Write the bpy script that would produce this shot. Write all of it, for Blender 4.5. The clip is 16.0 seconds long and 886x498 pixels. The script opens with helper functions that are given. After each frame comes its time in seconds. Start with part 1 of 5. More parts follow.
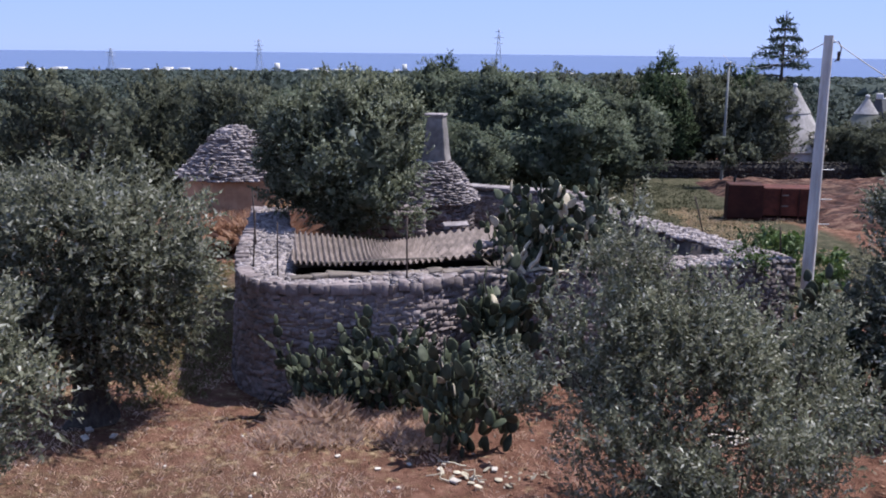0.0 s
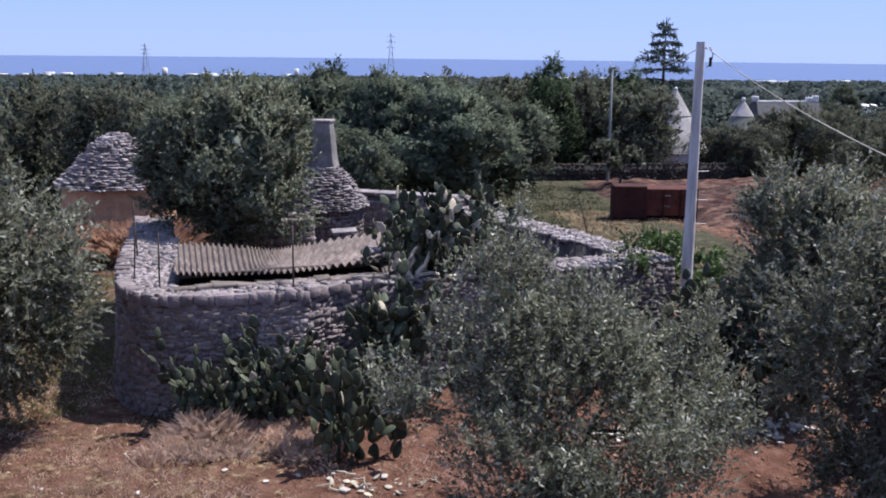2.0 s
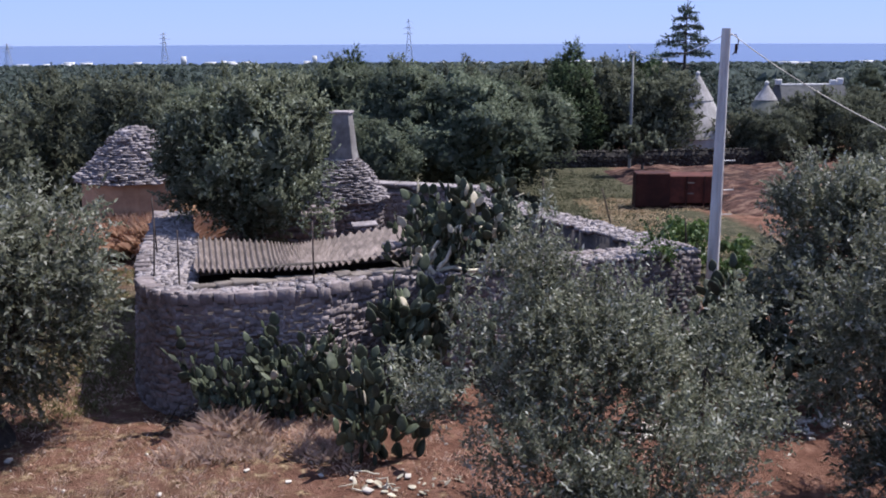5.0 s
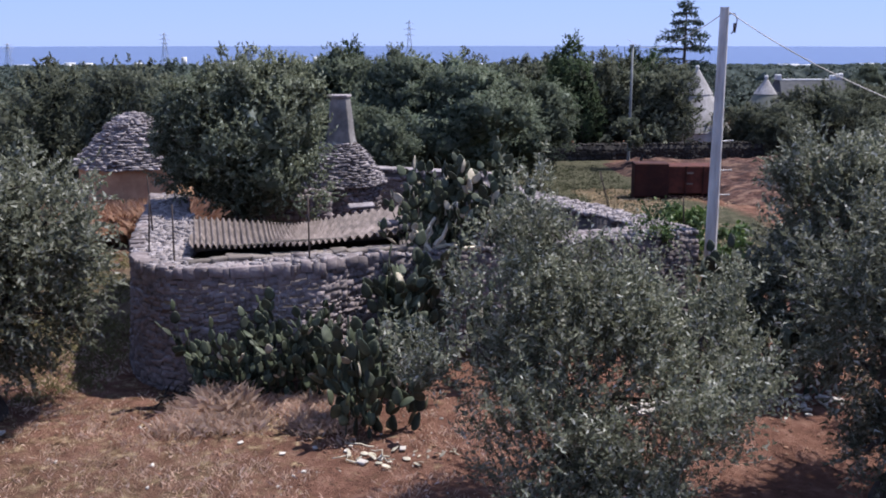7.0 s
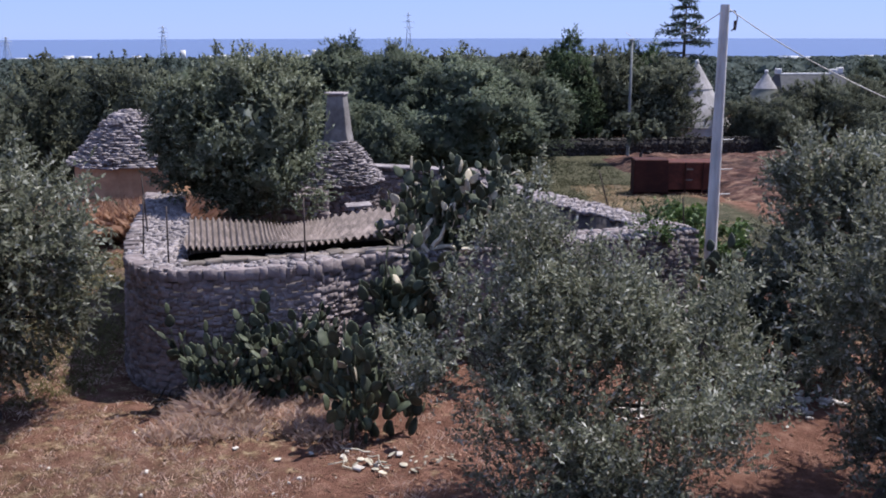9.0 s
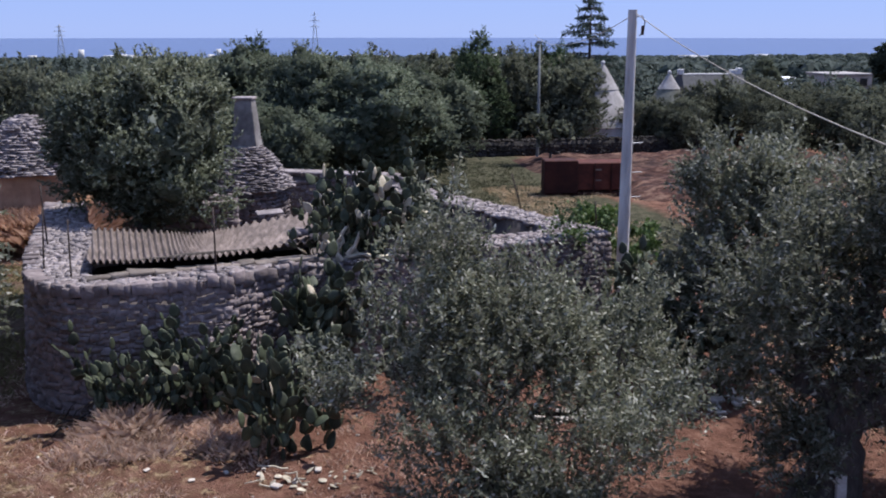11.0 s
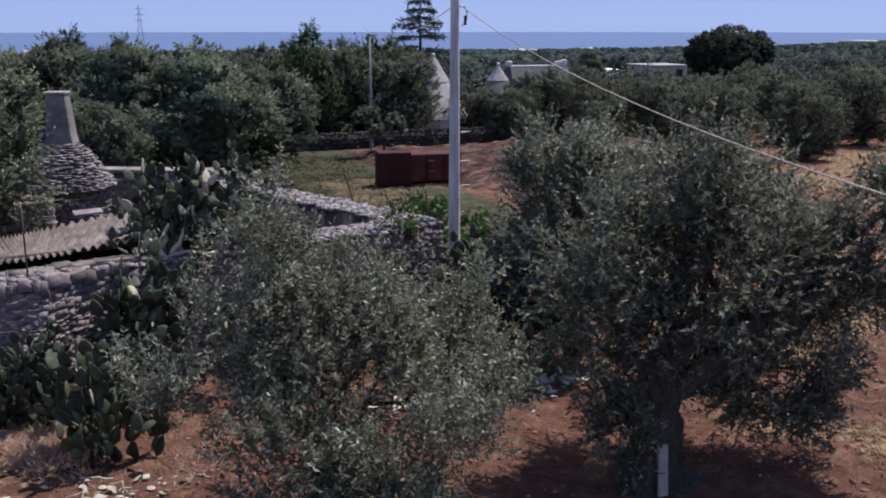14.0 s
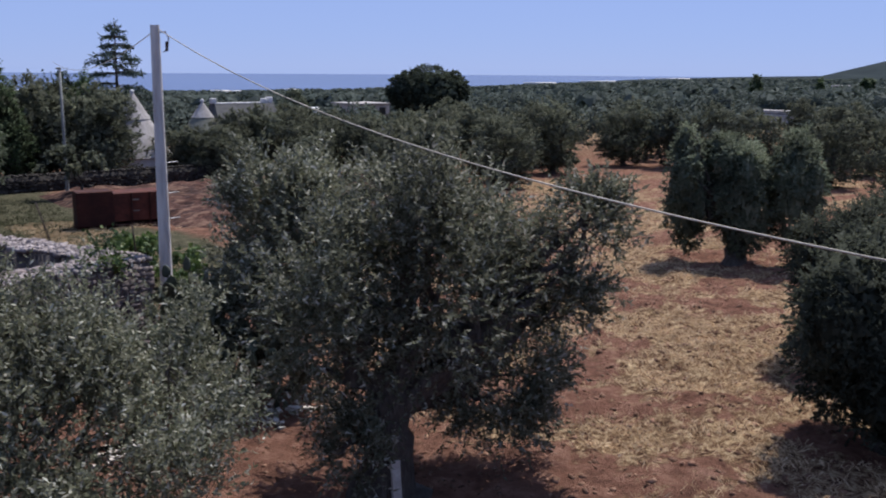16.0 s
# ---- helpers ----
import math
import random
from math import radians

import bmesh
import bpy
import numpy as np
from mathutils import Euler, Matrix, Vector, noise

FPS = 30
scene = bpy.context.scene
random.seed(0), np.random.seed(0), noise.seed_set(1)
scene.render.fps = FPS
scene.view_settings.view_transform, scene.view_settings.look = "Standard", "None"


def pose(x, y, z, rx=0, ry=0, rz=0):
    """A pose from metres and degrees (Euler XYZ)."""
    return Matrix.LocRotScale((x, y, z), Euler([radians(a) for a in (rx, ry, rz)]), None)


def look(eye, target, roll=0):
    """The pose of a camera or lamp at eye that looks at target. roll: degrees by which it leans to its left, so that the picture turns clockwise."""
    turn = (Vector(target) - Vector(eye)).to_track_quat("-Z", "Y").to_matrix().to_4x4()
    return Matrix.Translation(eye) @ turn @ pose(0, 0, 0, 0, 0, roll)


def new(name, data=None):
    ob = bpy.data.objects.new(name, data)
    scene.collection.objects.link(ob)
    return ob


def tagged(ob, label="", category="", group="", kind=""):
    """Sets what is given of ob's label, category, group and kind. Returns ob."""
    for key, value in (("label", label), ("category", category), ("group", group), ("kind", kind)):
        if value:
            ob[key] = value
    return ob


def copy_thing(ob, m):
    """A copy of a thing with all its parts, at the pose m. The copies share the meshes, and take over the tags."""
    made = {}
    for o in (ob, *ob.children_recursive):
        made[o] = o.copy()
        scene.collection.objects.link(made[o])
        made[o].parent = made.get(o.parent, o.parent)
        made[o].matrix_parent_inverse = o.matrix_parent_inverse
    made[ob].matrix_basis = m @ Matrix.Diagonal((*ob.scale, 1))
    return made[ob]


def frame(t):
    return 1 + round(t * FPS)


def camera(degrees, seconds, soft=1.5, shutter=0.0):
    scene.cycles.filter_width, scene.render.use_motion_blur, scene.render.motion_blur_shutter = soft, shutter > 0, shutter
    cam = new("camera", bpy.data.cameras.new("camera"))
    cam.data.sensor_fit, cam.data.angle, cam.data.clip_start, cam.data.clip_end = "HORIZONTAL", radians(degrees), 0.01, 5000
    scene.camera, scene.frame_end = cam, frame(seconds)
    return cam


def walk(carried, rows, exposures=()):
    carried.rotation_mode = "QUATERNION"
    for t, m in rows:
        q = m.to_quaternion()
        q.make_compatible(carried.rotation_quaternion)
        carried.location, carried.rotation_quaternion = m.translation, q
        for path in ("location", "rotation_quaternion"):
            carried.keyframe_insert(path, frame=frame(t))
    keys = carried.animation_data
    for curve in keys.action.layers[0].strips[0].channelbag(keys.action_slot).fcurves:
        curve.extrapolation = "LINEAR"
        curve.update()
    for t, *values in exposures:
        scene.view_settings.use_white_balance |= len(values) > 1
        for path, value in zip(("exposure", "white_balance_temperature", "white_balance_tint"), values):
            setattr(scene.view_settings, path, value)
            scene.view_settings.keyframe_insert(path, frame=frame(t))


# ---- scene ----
cam = camera(49.1, 16.0, soft=1.88, shutter=0.2)
PATH = [
    (0, (0.775, 1.171, 6.751), (0.768, 3.128, 6.341), 0.6),
    (0.5, (0.826, 1.177, 6.73), (0.832, 3.135, 6.322), 0.6),
    (1, (0.865, 1.217, 6.724), (1.034, 3.167, 6.313), 0.5),
    (1.5, (0.923, 1.204, 6.752), (1.099, 3.153, 6.342), 0.4),
    (2, (0.967, 1.181, 6.793), (1.172, 3.13, 6.393), 0.6),
    (2.5, (0.998, 1.188, 6.886), (1.18, 3.137, 6.477), 0.3),
    (3, (1.022, 1.181, 6.953), (1.202, 3.13, 6.546), 0.2),
    (5.5, (0.953, 1.516, 6.854), (1.114, 3.462, 6.423), -0.2),
    (6, (1.006, 1.512, 6.671), (1.169, 3.46, 6.246), -0.1),
    (6.5, (1.032, 1.478, 6.505), (1.196, 3.426, 6.08), -0.1),
    (7, (1.026, 1.461, 6.406), (1.19, 3.408, 5.981), -0.0),
    (7.5, (1.078, 1.409, 6.361), (1.243, 3.356, 5.936), 0.0),
    (8, (1.099, 1.479, 6.418), (1.261, 3.425, 5.985), -0.1),
    (10.3, (1.049, 1.887, 6.597), (1.242, 3.828, 6.154), -0.1),
    (10.5, (1.043, 1.909, 6.609), (1.281, 3.844, 6.166), -0.1),
    (11, (1.036, 1.922, 6.632), (1.382, 3.842, 6.191), -0.0),
    (11.5, (1.051, 1.924, 6.667), (1.494, 3.823, 6.224), -0.0),
    (12, (1.073, 1.902, 6.661), (1.523, 3.8, 6.221), -0.1),
    (12.5, (1.134, 1.85, 6.622), (1.583, 3.747, 6.177), -0.2),
    (13, (1.158, 1.891, 6.609), (1.615, 3.786, 6.162), -0.1),
    (13.5, (1.217, 1.898, 6.581), (1.759, 3.77, 6.131), -0.1),
    (14, (1.254, 1.969, 6.544), (1.914, 3.802, 6.092), 0.0),
    (14.4, (1.249, 2.025, 6.555), (2.006, 3.821, 6.107), 0.2),
    (14.5, (1.247, 2.042, 6.556), (2.033, 3.828, 6.117), 0.1),
    (15, (1.244, 2.09, 6.499), (2.155, 3.827, 6.108), 0.2),
    (15.5, (1.26, 2.16, 6.376), (2.307, 3.823, 6.003), 0.2),
    (16, (1.242, 2.166, 6.239), (2.424, 3.737, 5.87), 0.4),
]
walk(cam, [(t, look(eye, target, roll)) for t, eye, target, roll in PATH], [(0.0, 0.85, 6150, 14), (8.0, 0.85, 6150, 14), (10.5, 0.68, 6150, 14), (12.5, 0.51, 6240, 14), (14.0, 0.47, 6300, 13), (16.0, 0.46, 6380, 12)])

# ---- world and sun ----
SUN_AZ, SUN_EL = 71.0, 61.5
world = bpy.data.worlds.new("sky")
scene.world = world
world.use_nodes = True
wn = world.node_tree
sky = wn.nodes.new("ShaderNodeTexSky")
sky.sky_type = "NISHITA"
sky.sun_disc = False
sky.sun_elevation, sky.sun_rotation = radians(SUN_EL), radians(SUN_AZ)
sky.altitude, sky.air_density, sky.dust_density, sky.ozone_density = 200, 0.75, 0.0, 3.5
tint = wn.nodes.new("ShaderNodeMix")
tint.data_type, tint.blend_type = "RGBA", "MULTIPLY"
tint.inputs["Factor"].default_value = 1.0
tint.inputs["B"].default_value = (0.82, 0.86, 1.24, 1)
wn.links.new(sky.outputs[0], tint.inputs["A"])
haze = wn.nodes.new("ShaderNodeMix")
haze.data_type = "RGBA"
haze.inputs["Factor"].default_value = 0.82
haze.inputs["B"].default_value = (3.5, 4.75, 8.45, 1)
wn.links.new(tint.outputs["Result"], haze.inputs["A"])
wn.links.new(haze.outputs["Result"], wn.nodes["Background"].inputs[0])
wn.nodes["Background"].inputs[1].default_value = 0.069
sun_data = bpy.data.lights.new("sun", "SUN")
sun_data.energy, sun_data.angle, sun_data.color = 4.6, radians(0.6), (1.0, 0.95, 0.88)
sun = new("sun", sun_data)
_a, _e = radians(SUN_AZ), radians(SUN_EL)
sun.matrix_world = look((60 * math.sin(_a) * math.cos(_e), 60 * math.cos(_a) * math.cos(_e), 60 * math.sin(_e)), (0, 0, 0))

# ---- materials ----
def ramp_set(node, stops):
    els = node.color_ramp.elements
    while len(els) < len(stops):
        els.new(0.5)
    for el, (p, c) in zip(els, stops):
        el.position, el.color = p, (*c, 1)


def material(name, stops, scale=3.0, rough=0.9, bump=0.4, bscale=30.0, metal=0.0, vary=0.0, by="", big=0.35, bigscale=0.25, bdist=0.02, spec=0.3, stretch=(1, 1, 1)):
    """Noise-coloured surface: stops of colour along fine noise, broad stains, bump, and a per-piece shift."""
    m = bpy.data.materials.new(name)
    m.use_nodes = True
    n, l = m.node_tree.nodes, m.node_tree.links
    p = n["Principled BSDF"]
    p.inputs["Roughness"].default_value, p.inputs["Metallic"].default_value = rough, metal
    p.inputs["Specular IOR Level"].default_value = spec
    geo = n.new("ShaderNodeNewGeometry")
    mp = n.new("ShaderNodeMapping")
    mp.inputs["Scale"].default_value = stretch
    l.new(geo.outputs["Position"], mp.inputs[0])
    fine = n.new("ShaderNodeTexNoise")
    fine.inputs["Scale"].default_value, fine.inputs["Detail"].default_value, fine.inputs["Roughness"].default_value = scale, 6, 0.65
    l.new(mp.outputs[0], fine.inputs["Vector"])
    ramp = n.new("ShaderNodeValToRGB")
    ramp_set(ramp, stops)
    l.new(fine.outputs["Fac"], ramp.inputs[0])
    broad = n.new("ShaderNodeTexNoise")
    broad.inputs["Scale"].default_value, broad.inputs["Detail"].default_value = bigscale, 4
    l.new(geo.outputs["Position"], broad.inputs["Vector"])
    val = n.new("ShaderNodeMapRange")
    val.inputs["From Min"].default_value, val.inputs["From Max"].default_value = 0.3, 0.7
    val.inputs["To Min"].default_value, val.inputs["To Max"].default_value = 1 - big, 1 + big
    l.new(broad.outputs["Fac"], val.inputs[0])
    hsv = n.new("ShaderNodeHueSaturation")
    l.new(ramp.outputs[0], hsv.inputs["Color"])
    last = val.outputs[0]
    if by:
        info = n.new("ShaderNodeObjectInfo") if by == "object" else geo
        rnd = n.new("ShaderNodeMapRange")
        rnd.inputs["To Min"].default_value, rnd.inputs["To Max"].default_value = 1 - vary, 1 + vary
        l.new(info.outputs["Random"] if by == "object" else geo.outputs["Random Per Island"], rnd.inputs[0])
        mul = n.new("ShaderNodeMath")
        mul.operation = "MULTIPLY"
        l.new(last, mul.inputs[0])
        l.new(rnd.outputs[0], mul.inputs[1])
        last = mul.outputs[0]
    l.new(last, hsv.inputs["Value"])
    l.new(hsv.outputs[0], p.inputs["Base Color"])
    if bump:
        bn = n.new("ShaderNodeTexNoise")
        bn.inputs["Scale"].default_value, bn.inputs["Detail"].default_value = bscale, 5
        l.new(mp.outputs[0], bn.inputs["Vector"])
        b = n.new("ShaderNodeBump")
        b.inputs["Strength"].default_value, b.inputs["Distance"].default_value = bump, bdist
        l.new(bn.outputs["Fac"], b.inputs["Height"])
        l.new(b.outputs[0], p.inputs["Normal"])
    return m


def leaf_material(name, stops, rough=0.5, thin=0.25, spec=0.4, big=0.3):
    """Leaves: colour by leaf and by broad patches of the crown, some light passing through."""
    m = bpy.data.materials.new(name)
    m.use_nodes = True
    n, l = m.node_tree.nodes, m.node_tree.links
    p = n["Principled BSDF"]
    p.inputs["Roughness"].default_value, p.inputs["Specular IOR Level"].default_value = rough, spec
    geo = n.new("ShaderNodeNewGeometry")
    ramp = n.new("ShaderNodeValToRGB")
    ramp_set(ramp, stops)
    l.new(geo.outputs["Random Per Island"], ramp.inputs[0])
    broad = n.new("ShaderNodeTexNoise")
    broad.inputs["Scale"].default_value, broad.inputs["Detail"].default_value = 0.9, 3
    l.new(geo.outputs["Position"], broad.inputs["Vector"])
    info = n.new("ShaderNodeObjectInfo")
    val = n.new("ShaderNodeMapRange")
    val.inputs["From Min"].default_value, val.inputs["From Max"].default_value = 0.3, 0.7
    val.inputs["To Min"].default_value, val.inputs["To Max"].default_value = 1 - big, 1 + big
    l.new(broad.outputs["Fac"], val.inputs[0])
    rnd = n.new("ShaderNodeMapRange")
    rnd.inputs["To Min"].default_value, rnd.inputs["To Max"].default_value = 0.8, 1.2
    l.new(info.outputs["Random"], rnd.inputs[0])
    mul = n.new("ShaderNodeMath")
    mul.operation = "MULTIPLY"
    l.new(val.outputs[0], mul.inputs[0])
    l.new(rnd.outputs[0], mul.inputs[1])
    hsv = n.new("ShaderNodeHueSaturation")
    l.new(ramp.outputs[0], hsv.inputs["Color"])
    l.new(mul.outputs[0], hsv.inputs["Value"])
    l.new(hsv.outputs[0], p.inputs["Base Color"])
    tr = n.new("ShaderNodeBsdfTranslucent")
    l.new(hsv.outputs[0], tr.inputs[0])
    mix = n.new("ShaderNodeMixShader")
    mix.inputs[0].default_value = thin
    l.new(p.outputs[0], mix.inputs[1])
    l.new(tr.outputs[0], mix.inputs[2])
    l.new(mix.outputs[0], n["Material Output"].inputs[0])
    return m


STONE = material("limestone", [(0.25, (0.099, 0.082, 0.078)), (0.5, (0.169, 0.138, 0.135)), (0.75, (0.247, 0.214, 0.205))], 5, 0.95, 0.8, 22, vary=0.2, by="object", big=0.3, bigscale=0.6)
STONE_JOINED = material("limestone_rubble", [(0.25, (0.099, 0.082, 0.078)), (0.5, (0.169, 0.138, 0.135)), (0.75, (0.247, 0.214, 0.205))], 5, 0.95, 0.8, 22, vary=0.2, by="island", big=0.3, bigscale=0.6)
TOPSTONE = material("bleached_limestone", [(0.25, (0.120, 0.102, 0.101)), (0.5, (0.210, 0.183, 0.181)), (0.75, (0.337, 0.297, 0.296))], 6, 0.95, 0.7, 25, vary=0.25, by="island", big=0.2, bigscale=0.8)
# stone of the far wall, darkened to stand in for tree shade
SHADESTONE = material("shaded_field_stone", [(0.25, (0.013, 0.011, 0.010)), (0.5, (0.025, 0.022, 0.020)), (0.75, (0.043, 0.038, 0.036))], 5, 0.95, 0.7, 22, vary=0.3, by="island", big=0.3, bigscale=0.6)
JOINT = material("wall_earth", [(0.3, (0.069, 0.058, 0.056)), (0.7, (0.137, 0.119, 0.114))], 7, 1, 0.8, 18)
CHIMNEY = material("chimney_plaster", [(0.3, (0.106, 0.097, 0.091)), (0.5, (0.162, 0.149, 0.141)), (0.7, (0.230, 0.213, 0.202))], 4, 0.95, 0.5, 30, big=0.3, bigscale=1.2)
FIBRE = material("weathered_fibre_cement", [(0.25, (0.064, 0.050, 0.044)), (0.5, (0.139, 0.111, 0.099)), (0.75, (0.239, 0.195, 0.176))], 3.5, 0.95, 0.4, 40, big=0.35, bigscale=1.0, stretch=(2.5, 0.6, 1))
TUFA = material("tufa_block", [(0.3, (0.096, 0.078, 0.066)), (0.6, (0.166, 0.140, 0.120)), (0.8, (0.217, 0.187, 0.162))], 5, 0.95, 0.5, 30, vary=0.25, by="object")
CONCRETE = material("pole_concrete", [(0.3, (0.34, 0.32, 0.31)), (0.5, (0.47, 0.45, 0.43)), (0.7, (0.56, 0.54, 0.52))], 2.5, 0.9, 0.25, 50, big=0.15, bigscale=0.7, stretch=(3, 3, 0.4))
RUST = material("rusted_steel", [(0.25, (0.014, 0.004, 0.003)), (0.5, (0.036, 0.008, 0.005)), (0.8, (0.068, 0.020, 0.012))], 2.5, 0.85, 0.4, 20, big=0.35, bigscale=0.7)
# same rust lightened, sunlight put into the side panel's colour
RUSTLIT = material("sunlit_rusted_steel", [(0.25, (0.030, 0.008, 0.006)), (0.5, (0.074, 0.019, 0.012)), (0.8, (0.128, 0.042, 0.026))], 2.5, 0.85, 0.4, 20, big=0.35, bigscale=0.7)
DARKMETAL = material("dark_metal", [(0.3, (0.03, 0.022, 0.02)), (0.7, (0.07, 0.05, 0.045))], 8, 0.7, 0.3, 40, metal=0.4)
# pylon steel paled towards blue, distance haze painted in
PYLON = material("hazed_lattice_steel", [(0.3, (0.286, 0.299, 0.326)), (0.7, (0.354, 0.367, 0.394))], 6, 0.7, 0.1, 40)
GALV = material("galvanised_steel", [(0.3, (0.25, 0.25, 0.26)), (0.7, (0.4, 0.4, 0.41))], 6, 0.55, 0.1, 40, metal=0.6)
LAMPGREY = material("weathered_grey_paint", [(0.3, (0.14, 0.145, 0.14)), (0.7, (0.22, 0.225, 0.215))], 5, 0.7, 0.2, 30, stretch=(3, 3, 0.4))
CABLE = material("cable_sheath", [(0.3, (0.30, 0.27, 0.22)), (0.7, (0.45, 0.41, 0.34))], 20, 0.7, 0.3, 60)
BARK = material("olive_bark", [(0.25, (0.025, 0.02, 0.017)), (0.5, (0.06, 0.05, 0.043)), (0.8, (0.12, 0.105, 0.09))], 6, 0.95, 0.9, 14, stretch=(2, 2, 0.6), bdist=0.05)
PALEBARK = material("pale_cut_wood", [(0.3, (0.28, 0.25, 0.22)), (0.7, (0.46, 0.42, 0.38))], 9, 0.9, 0.4, 30)
WHITEWASH = material("whitewash", [(0.3, (0.451, 0.437, 0.432)), (0.6, (0.590, 0.575, 0.560)), (0.8, (0.640, 0.624, 0.608))], 3, 0.9, 0.2, 20, big=0.15, bigscale=0.6)
LICHEN = material("lichened_cone_stone", [(0.3, (0.085, 0.088, 0.072)), (0.6, (0.14, 0.142, 0.12)), (0.8, (0.21, 0.205, 0.18))], 4, 0.95, 0.5, 12, big=0.3, bigscale=0.8)
PALECONE = material("faded_whitewash", [(0.3, (0.228, 0.211, 0.201)), (0.6, (0.327, 0.307, 0.296)), (0.8, (0.418, 0.396, 0.383))], 4, 0.95, 0.6, 10, big=0.25, bigscale=0.9)
SLAB = material("dark_slab_roof", [(0.3, (0.053, 0.053, 0.055)), (0.6, (0.086, 0.086, 0.087)), (0.8, (0.116, 0.114, 0.113))], 3, 0.95, 0.4, 10, big=0.2, bigscale=0.6)
OCHRE = material("ochre_plaster", [(0.3, (0.297, 0.169, 0.103)), (0.55, (0.418, 0.251, 0.154)), (0.8, (0.517, 0.338, 0.215))], 2.0, 0.95, 0.4, 20, big=0.3, bigscale=0.8)
WHITEPAINT = material("van_paint", [(0.3, (0.7, 0.7, 0.7)), (0.7, (0.8, 0.8, 0.8))], 3, 0.35, 0, big=0.05)
GLASSDARK = material("dark_window", [(0.3, (0.015, 0.017, 0.02)), (0.7, (0.03, 0.033, 0.036))], 3, 0.15, 0, big=0.1)
DUGEARTH = material("dug_red_earth", [(0.38, (0.015, 0.005, 0.004)), (0.5, (0.047, 0.019, 0.013)), (0.62, (0.128, 0.076, 0.054))], 2.2, 1, 0.8, 8, bdist=0.08, stretch=(0.7, 1.3, 1))
CLOD = material("brown_earth_clod", [(0.25, (0.070, 0.035, 0.023)), (0.5, (0.150, 0.081, 0.053)), (0.75, (0.260, 0.157, 0.104))], 5, 1, 0.6, 20, vary=0.4, by="island")
STRAW = leaf_material("dry_straw", [(0, (0.279, 0.187, 0.114)), (0.5, (0.483, 0.355, 0.224)), (1, (0.631, 0.501, 0.337))], 0.8, 0.5, 0.1)
PALEGRASS = leaf_material("bleached_tall_grass", [(0, (0.379, 0.259, 0.193)), (0.5, (0.560, 0.405, 0.315)), (1, (0.676, 0.526, 0.428))], 0.8, 0.5, 0.1)
HERB = leaf_material("fading_herbs", [(0, (0.12, 0.10, 0.045)), (0.5, (0.17, 0.16, 0.07)), (1, (0.22, 0.18, 0.09))], 0.8, 0.3, 0.15)
GREENHERB = leaf_material("short_green_grass", [(0, (0.029, 0.037, 0.019)), (0.5, (0.051, 0.062, 0.031)), (1, (0.081, 0.086, 0.048))], 0.8, 0.3, 0.1)
ORANGE = leaf_material("rusty_dry_grass", [(0, (0.27, 0.145, 0.09)), (0.5, (0.42, 0.25, 0.165)), (1, (0.52, 0.34, 0.24))], 0.8, 0.3, 0.15)
OLIVE = leaf_material("olive_leaf", [(0, (0.079, 0.087, 0.056)), (0.45, (0.142, 0.148, 0.101)), (0.8, (0.203, 0.207, 0.151)), (0.89, (0.295, 0.298, 0.237)), (1, (0.471, 0.467, 0.405))], 0.65, 0.42, 0.12)
OLIVE_MID = leaf_material("dull_olive_leaf", [(0, (0.075, 0.090, 0.055)), (0.45, (0.137, 0.152, 0.099)), (0.8, (0.195, 0.213, 0.148)), (0.93, (0.283, 0.307, 0.231)), (1, (0.452, 0.481, 0.395))], 0.65, 0.42, 0.12)
OLIVE_FAR = leaf_material("olive_foliage_far", [(0, (0.056, 0.065, 0.045)), (0.6, (0.090, 0.099, 0.071)), (1, (0.141, 0.148, 0.110))], 0.8, 0.45, 0.1)
OLIVE_DEEP = leaf_material("deep_green_olive_foliage", [(0, (0.064, 0.083, 0.054)), (0.6, (0.109, 0.129, 0.091)), (1, (0.174, 0.193, 0.142))], 0.8, 0.45, 0.1, big=0.4)
OLIVE_DENSE = leaf_material("dense_olive_foliage", [(0, (0.032, 0.038, 0.027)), (0.6, (0.051, 0.058, 0.043)), (1, (0.079, 0.087, 0.066))], 0.8, 0.45, 0.1)
DARKLEAF = leaf_material("dark_evergreen_leaf", [(0, (0.018, 0.033, 0.015)), (0.6, (0.045, 0.069, 0.030)), (1, (0.090, 0.117, 0.060))], 0.7, 0.3, 0.15)
# leaves of the distance, shifted to blue: haze mixed into the green
HAZYLEAF = leaf_material("hazed_wood_leaf", [(0, (0.037, 0.050, 0.042)), (0.6, (0.059, 0.076, 0.067)), (1, (0.088, 0.103, 0.091))], 0.8, 0.3, 0.1)
PINELEAF = leaf_material("pine_needles", [(0, (0.010, 0.015, 0.010)), (0.6, (0.036, 0.046, 0.034)), (1, (0.062, 0.074, 0.056))], 0.9, 0.25, 0.05)
BUSHLEAF = leaf_material("bright_bush_leaf", [(0, (0.035, 0.065, 0.018)), (0.6, (0.075, 0.12, 0.035)), (1, (0.14, 0.17, 0.06))], 0.5, 0.25, 0.35)
CONIFER = leaf_material("conifer_needles", [(0, (0.019, 0.037, 0.027)), (0.6, (0.040, 0.069, 0.050)), (1, (0.075, 0.106, 0.075))], 0.6, 0.1, 0.3)
PAD = material("prickly_pear_skin", [(0.3, (0.029, 0.038, 0.022)), (0.55, (0.052, 0.061, 0.036)), (0.8, (0.101, 0.111, 0.073))], 6, 0.6, 0.3, 60, vary=0.5, by="object", big=0.3, bigscale=1.5, spec=0.3)
